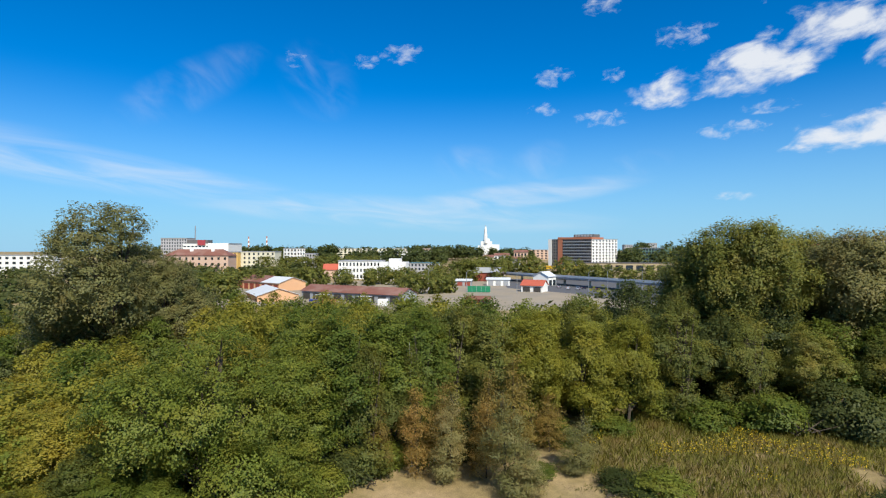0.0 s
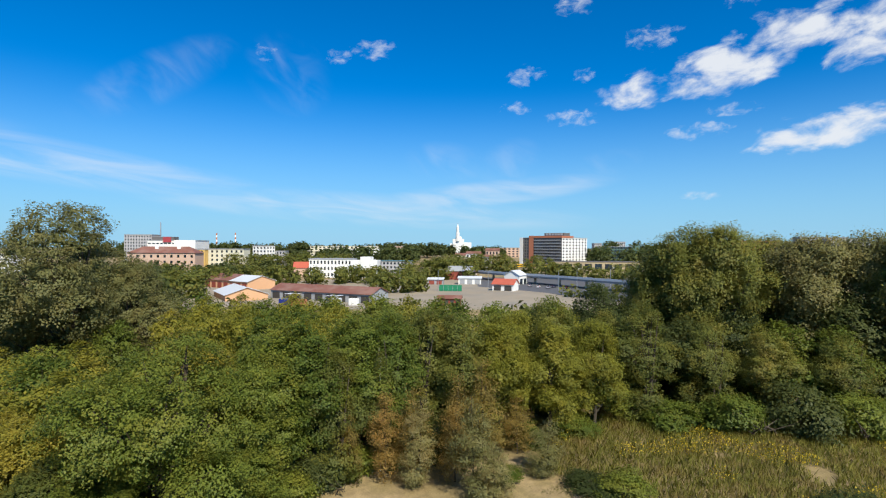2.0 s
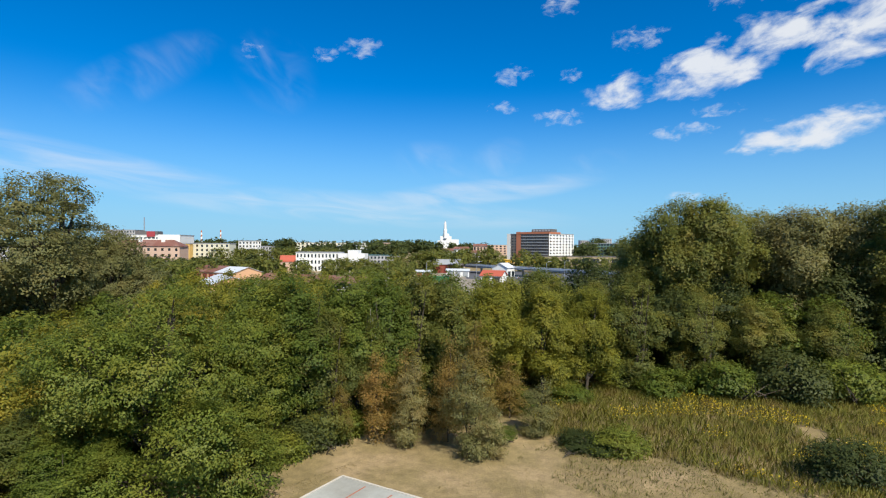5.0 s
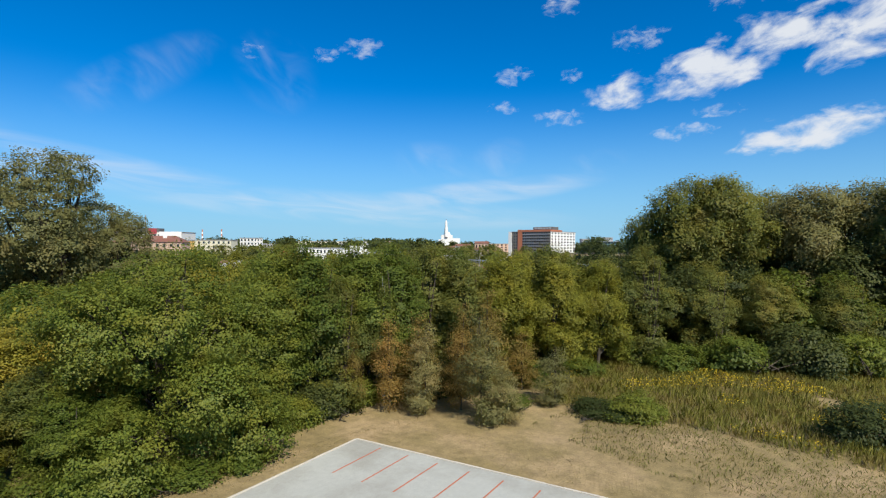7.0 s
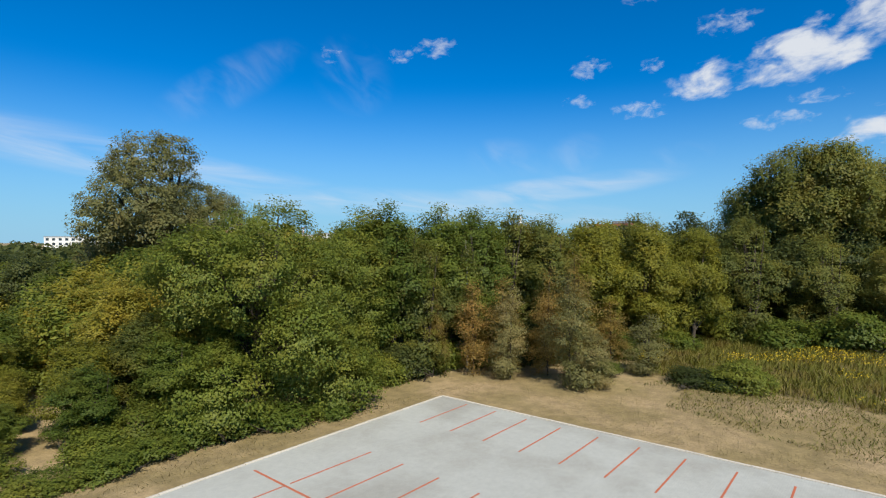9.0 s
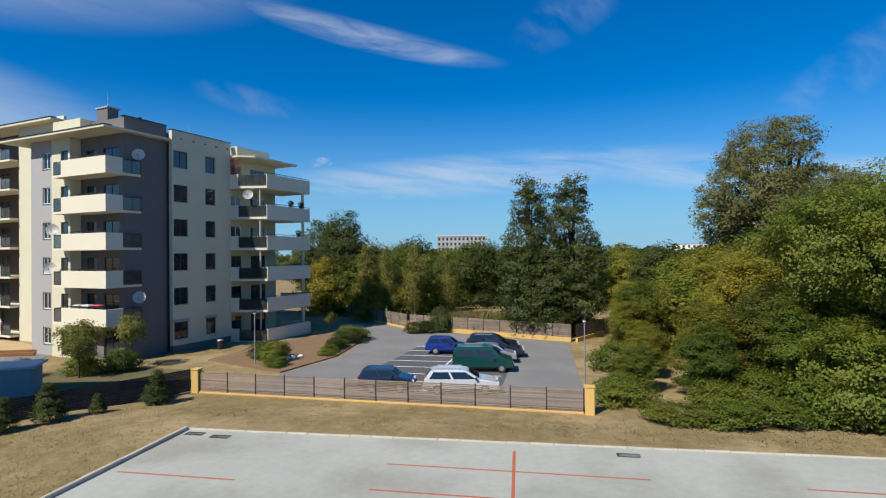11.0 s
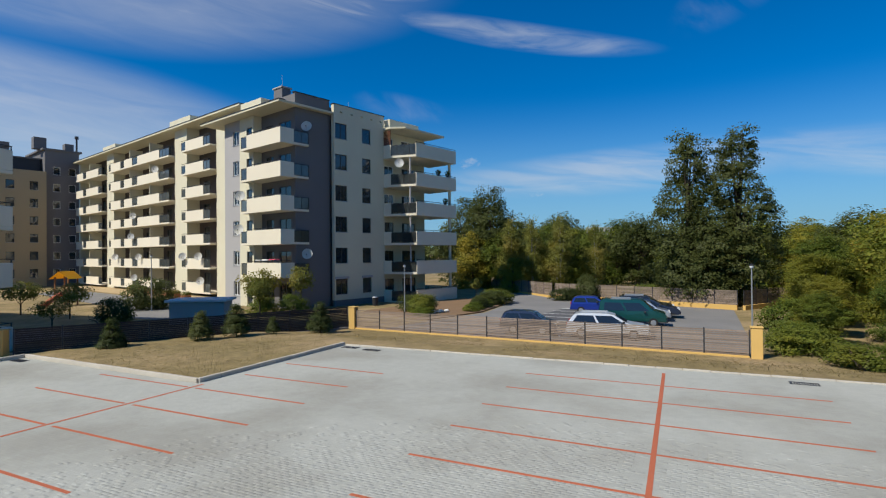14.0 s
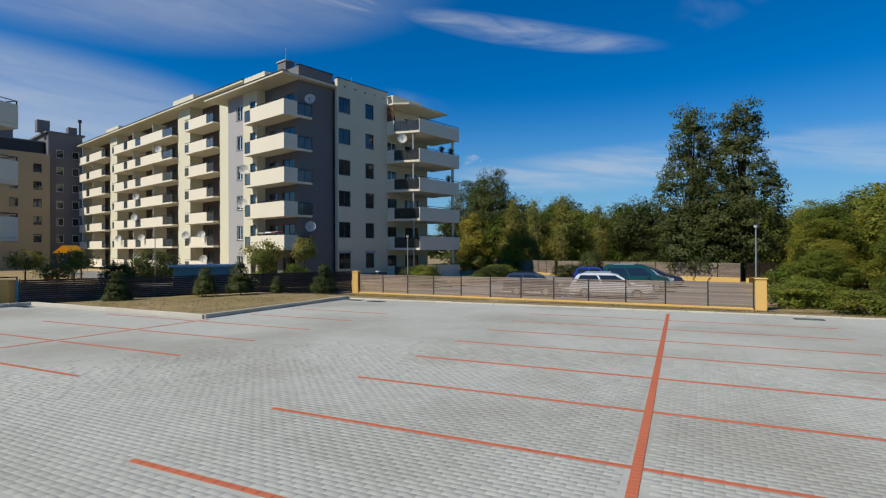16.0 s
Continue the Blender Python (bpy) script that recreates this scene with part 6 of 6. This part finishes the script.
for x, y, s, h, p in ((-37.0, 4.8, 0.7, 0.6, shrub), (-34.6, 4.6, 0.8, 0.6, shrub), (-31.4, 6.4, 0.7, 0.5, shrub), (-31.2, 9.0, 0.8, 0.55, shrub), (-33.6, 9.4, 0.9, 0.7, shrub), (-34.6, 11.8, 0.9, 0.9, shrub), (-31.8, 11.4, 0.8, 0.6, shrub), (-32.6, 13.6, 0.9, 0.8, shrub), (-44.0, 5.4, 0.9, 0.9, shrub), (-34.6, 15.0, 1.0, 1.1, shrub),
                      (-33.2, 28.5, 1.0, 1.1, shrub), (-33.0, 31.5, 0.9, 0.9, dark_shrub), (-32.4, 34.8, 1.0, 1.1, shrub), (-30.4, 38.6, 0.9, 1.0, shrub), (-28.6, 41.6, 1.0, 1.2, dark_shrub), (-26.8, 44.0, 1.0, 1.0, shrub), (-23.4, 49.4, 1.1, 1.1, shrub), (-19.6, 54.5, 1.1, 1.0, shrub), (-32.2, 15.0, 1.0, 0.8, shrub), (-31.2, 18.2, 1.0, 0.7, shrub), (-30.4, 21.5, 0.9, 0.6, shrub), (-20.8, 40.0, 1.0, 0.5, shrub), (-14.0, 43.0, 0.9, 0.35, dark_shrub), (-17.0, 64.0, 1.4, 1.6, shrub), (-6, 66, 1.7, 1.9, shrub), (0, 69, 1.6, 1.7, dark_shrub), (6, 72, 1.8, 2.0, shrub), (-12, 63, 1.6, 1.4, shrub),
                      (-54.2, -18.4, 0.9, 0.65, shrub), (-52.6, -18.4, 0.6, 0.45, dark_shrub), (-60.2, -13.0, 0.6, 0.42, dark_shrub), (-60.9, -11.4, 0.6, 0.42, dark_shrub), (-61.4, -10.8, 0.55, 0.85, dark_shrub), (-43.0, -21.2, 0.65, 0.75, shrub), (-44.4, -22.4, 0.6, 0.5, dark_shrub), (-41.4, -20.2, 0.5, 0.35, shrub),
                      (-47.5, -18.2, 0.4, 0.35, shrub), (-49.0, -18.4, 0.4, 0.35, dark_shrub), (-50.4, -18.3, 0.4, 0.35, shrub), (-46.0, -17.9, 0.35, 0.3, shrub),
                      (-27.6, -38.0, 0.55, 0.6, dark_shrub), (-37.0, -47.4, 0.8, 0.95, dark_shrub), (-36.9, -33.0, 0.6, 0.7, shrub), (-38.4, -31.0, 0.6, 0.8, shrub), (-35.2, -36.5, 0.4, 0.45, dark_shrub), (-39.5, -50, 0.6, 0.3, shrub), (-62, -5, 1.2, 0.8, shrub), (-64, 1, 1.2, 0.9, dark_shrub)):
    plant(p, x, y, s, h, rt.uniform(0, 360), -0.38 if x < -33 else None)

# small conifers along the courtyard fence
fir = tree("young_conifer", [(0, 0, 0.35, 0.65, 0.6), (0, 0, 0.75, 0.52, 0.7), (0, 0, 1.15, 0.36, 0.8), (0, 0, 1.5, 0.2, 1.0)], DARK, 200, 30, 0.045, 0.11, 61, "young dark green conifer on the grass by the fence", "conifer", trunk=0.03, group="young conifers")
fir.matrix_basis = pose(-20.8, -27.6, -0.3)
for x, y, s in ((-24.3, -25.2, 0.95), (-26.1, -24.4, 1.1), (-27.8, -23.2, 0.6), (-30.6, -21.9, 1.15)):
    plant(fir, x, y, s, s, rt.uniform(0, 360))
# courtyard trees with round heads
yard_tree = tree("courtyard_tree", [(0, 0, 2.3, 1.1, 0.7), (0.8, 0.2, 2.1, 0.8, 0.7), (-0.8, -0.2, 2.2, 0.8, 0.7)], OLIVE, 100, 16, 0.09, 0.24, 63, "small round-headed tree on the courtyard lawn", "tree", trunk=0.06, group="courtyard trees")
yard_tree.matrix_basis = pose(-28.0, -44.2, -0.4)
for x, y, s, h in ((-28.2, -51.5, 1, 1), (-38.0, -34.4, 1.15, 1.25), (-36.0, -32.4, 0.85, 1.0), (-39.6, -31.2, 0.9, 1.35), (-24.5, -40, 0.8, 0.7), (-59.5, -23.0, 0.6, 0.75)):
    plant(yard_tree, x, y, s, h, rt.uniform(0, 360), -0.4)

# ---- weeds, grass tufts, far woods ----
def blades(name, area, count, low, high, width, seed, lean=0.35, z_off=0.0):
    """Upright blades scattered where area(x, y) allows; each a narrow leaf-shaped quad."""
    rng = np.random.default_rng(seed)
    pts = []
    while len(pts) < count:
        x, y = area["x"][0] + rng.random() * (area["x"][1] - area["x"][0]), area["y"][0] + rng.random() * (area["y"][1] - area["y"][0])
        if inside(x, y, area["poly"]) and noise.noise(Vector((x * area.get("grain", 0.25), y * area.get("grain", 0.25), seed))) > area.get("cut", -0.2):
            pts.append((x, y, ground_height(x, y)))
    p = np.array(pts)
    n = len(p)
    h = rng.uniform(low, high, (n, 1))
    a = rng.uniform(0, 2 * math.pi, n)
    side = np.stack((np.cos(a), np.sin(a), np.zeros(n)), 1) * width * rng.uniform(0.6, 1.4, (n, 1))
    tip = p + np.concatenate((rng.normal(0, lean, (n, 2)) * h, h), 1)
    middle = z_off + (1 - z_off) * 0.5
    foot, midp = p + (tip - p) * z_off, p + (tip - p) * middle
    v = np.stack((foot, midp + side, tip, midp - side), 1).reshape(-1, 3)
    soft = np.repeat(np.concatenate((rng.normal(0, 0.35, (n, 2)), np.ones((n, 1))), 1), 4, axis=0)
    soft /= np.linalg.norm(soft, axis=1, keepdims=True)
    return quads_mesh(name, v, np.arange(4 * n).reshape(n, 4), soft)


WEEDS = {"x": (-26, 34), "y": (40, 82), "poly": [(-19, 44), (-10, 44.5), (6, 41.5), (34, 40), (34, 80), (8, 76), (-14, 64), (-24, 62), (-22, 52)], "cut": -0.55}
tagged(part("weed_field", blades("weed_field", WEEDS, 90000, 0.3, 0.95, 0.032, 5, 0.38), WEED), "tall dry green and brown weeds on waste ground", "weeds", kind="stuff")
FLOWERS = dict(WEEDS, cut=0.08, grain=0.16)
tagged(part("goldenrod", blades("goldenrod", FLOWERS, 9000, 0.6, 1.0, 0.06, 6, 0.3, 0.84), FLOWER), "yellow flowering goldenrod among the weeds", "flowers", kind="stuff")
VERGE = {"x": (-33, 20), "y": (-28, 48), "poly": [(-27.3, -16.8), (-17.4, -16.8), (-17.6, -28.5), (-33, -20.5), (-32, 3), (-30, 24), (-27, 36), (-14, 43), (20, 42), (20, 31.2), (-27.6, 29.4)], "cut": -0.35}
tagged(part("dry_grass", blades("dry_grass", VERGE, 60000, 0.03, 0.08, 0.009, 7, 1.0), GRASS), "short dry grass round the parking lot", "grass", kind="stuff")
GREENS = {"x": (-18, 14), "y": (33, 46), "poly": [(-18, 38), (-8, 34), (14, 33), (14, 42), (-6, 45), (-16, 44)], "cut": -0.25, "grain": 0.22}
tagged(part("green_weeds", blades("green_weeds", GREENS, 14000, 0.06, 0.26, 0.018, 8, 0.7), OLIVE), "patches of green weeds on the sandy bank", "weeds", kind="stuff")
MEADOW = {"x": (-80, -57), "y": (-14, 8), "poly": [(-64, -14), (-57, 1), (-62, 8), (-78, 4), (-76, -12)], "cut": -0.6}
tagged(part("meadow_grass", blades("meadow_grass", MEADOW, 9000, 0.5, 1.1, 0.06, 9, 0.3), GRASS), "tall dry meadow grass behind the car park", "grass", kind="stuff")


def woods(name, rows, leaf, each, seed, mat, label):
    """Far woods: rows of (s, d, half width, count, height low, high, ground)."""
    rw = random.Random(seed)
    lobes = []
    for s, d, half, count, lo, hi, gz in rows:
        for k in range(count):
            h = rw.uniform(lo, hi)
            p = town(s + rw.uniform(-half, half), d + rw.uniform(-0.06, 0.06) * d, 0).translation
            r = h * rw.uniform(0.35, 0.5)
            lobes.append((p.x, p.y, gz + h * 0.55, r, 0.45 * h / r + 0.25))
    me = crown(name, lobes, len(lobes) * 26, each, leaf, leaf * 1.5, seed, 0.15)
    tagged(part(name, me, mat), label, "woods", kind="stuff")


woods("town_trees", [(-110, 275, 26, 16, 6, 10, 0), (-70, 290, 34, 20, 5, 9, 0), (-150, 325, 40, 22, 5, 8, 0), (-60, 138, 60, 40, 3, 5, 0), (55, 132, 75, 46, 3, 5.2, 0), (50, 150, 40, 20, 2.5, 4, 0), (-95, 165, 30, 16, 2, 3.4, 0), (-18, 232, 9, 8, 6, 9, 0), (-5, 330, 22, 16, 8, 13, 0), (-130, 260, 22, 12, 6, 9, 0), (-120, 420, 50, 24, 9, 14, 0), (40, 420, 40, 22, 8, 14, 0), (95, 330, 40, 22, 6, 9, 0), (70, 215, 20, 14, 3, 4.5, 0), (-110, 200, 14, 12, 5, 9, 0), (105, 225, 25, 16, 3, 5, 0), (-35, 300, 25, 14, 6, 9, 0)], 0.75, 9, 71, OLIVE, "green and yellow trees between the town buildings")
woods("far_woods", [(-45, 940, 60, 40, 10, 18, 6), (70, 940, 40, 30, 9, 15, 4), (-250, 1000, 260, 90, 12, 18, 4), (260, 620, 90, 40, 12, 18, 0), (330, 560, 120, 50, 10, 16, 2), (520, 900, 250, 80, 14, 22, 6), (-420, 900, 200, 70, 14, 22, 2), (-90, 620, 60, 30, 12, 16, 2), (700, 800, 200, 60, 14, 24, 6)], 2.2, 8, 72, DARK, "dark wooded skyline beyond the town")


def side_woods(seed):
    """Woods that close the view towards the west."""
    rw = random.Random(seed)
    lobes = []
    for k in range(420):
        a, d = radians(rw.uniform(50, 150)), rw.uniform(130, 420)
        h = rw.uniform(6, 9) + d * 0.004
        r = h * rw.uniform(0.4, 0.55)
        x, y = -d * math.sin(a), d * math.cos(a)
        if a > radians(118) and d < 260 or (x + 3) ** 2 + y * y < 120 ** 2:
            continue
        if (town(0, 0).inverted() @ Vector((x, y, 0))).x > -125 and d < 420 and a < radians(62):
            continue
        lobes.append((x, y, h * 0.5, r, 0.5 * h / r))
    me = crown("side_woods", lobes, len(lobes) * 26, 9, 1.0, 1.4, seed, 0.15)
    tagged(part("side_woods", me, DARK), "dense dark woods beyond the car park", "woods", kind="stuff")


side_woods(73)

# ---- single pavers where the camera comes down ----
def paver_field():
    """Concrete pavers, 20 by 10 cm in running bond along y, with recessed joints; red ones follow the bay lines."""
    rp = random.Random(77)
    L, W, J = 0.20, 0.10, 0.005
    a, b, h = L / 2 - J / 2, W / 2 - J / 2, 0.005
    top = [(-b + 0.006, -a + 0.006, h), (b - 0.006, -a + 0.006, h), (b - 0.006, a - 0.006, h), (-b + 0.006, a - 0.006, h)]
    low = [(-b, -a, 0.0), (b, -a, 0.0), (b, a, 0.0), (-b, a, 0.0)]
    one = np.array(top + low)
    quads = np.array([(0, 1, 2, 3), (4, 5, 1, 0), (5, 6, 2, 1), (6, 7, 3, 2), (7, 4, 0, 3)])
    single = bpy.data.meshes.new("paver")
    single.from_pydata(one.tolist(), [], quads.tolist())
    spots = []
    cols = range(int(14.5 / W))
    for i in cols:
        x = -20.5 + W * (i + 0.5)
        for j in range(int(22 / L)):
            y = -13.5 + L * (j + (0.5 if i % 2 else 0.0))
            q = (x + 3.0, y - 0.1)
            d = math.hypot(*q)
            if d < 4.0 or d > 15.5 or (q[0] * -0.902 + q[1] * -0.432) < 0.72 * d:
                continue
            if rp.random() < max(0.0, (d - 10.0) / 5.5):
                continue
            k = round((x + 23.3) / STEP)
            near_line = abs(x - (-23.3 + STEP * k)) < 0.09 and (-6.1 < y < 3.9)
            spine = abs(y - (-1.16 + 0.0366 * (x + 25.4))) < 0.165
            k2 = round((x + 21.0) / STEP)
            left_line = abs(x - (-21.0 + STEP * k2)) < 0.09 and y < -11.0
            if near_line or spine or left_line:
                continue
            spots.append((d, x, y))
    spots.sort()
    for d, x, y in spots[:300]:
        part("paver", single, PAVER, lot, m=pose(x, y, rp.uniform(0.0, 0.002), rp.uniform(-0.5, 0.5), rp.uniform(-0.5, 0.5), 0))
    rest = spots[300:]
    if rest:
        off = np.array([(x, y, rp.uniform(0.0, 0.002)) for _, x, y in rest])
        v = (one[None] + off[:, None]).reshape(-1, 3)
        f = (quads[None] + 8 * np.arange(len(rest))[:, None, None]).reshape(-1, 4)
        me = quads_mesh("pavers", v, f)
        ob = part("pavers", me, PAVER, lot)
        ob["kind"] = "stuff"


paver_field()


def red_pavers(x0, y0, x1, y1, along, across, name="red_paver"):
    """A line of red pavers, slightly proud, each a piece of the lot."""
    L = math.hypot(x1 - x0, y1 - y0)
    n = round(L / along)
    ang = math.degrees(math.atan2(y1 - y0, x1 - x0))
    me = mesh_of(name, boxes((-along / 2 + 0.004, along / 2 - 0.004, -across / 2, across / 2, 0.0, 0.010), bevel=0.003))
    for k in range(n):
        f = (k + 0.5) / n
        part(name, me, RED_PAVER, lot, m=pose(x0 + (x1 - x0) * f, y0 + (y1 - y0) * f, 0, 0, 0, ang))


red_pavers(-13.0, -1.16 + 0.0366 * 12.4, -6.0, -1.16 + 0.0366 * 19.4, 0.10, 0.12)
for k in (4, 5, 6, 7):
    x = -23.3 + STEP * k
    spine_y = -1.16 + 0.0366 * (x + 25.4)
    red_pavers(x, -6.0, x, spine_y - 0.07, 0.2, 0.08)
    red_pavers(x, spine_y + 0.07, x, 3.8, 0.2, 0.08)
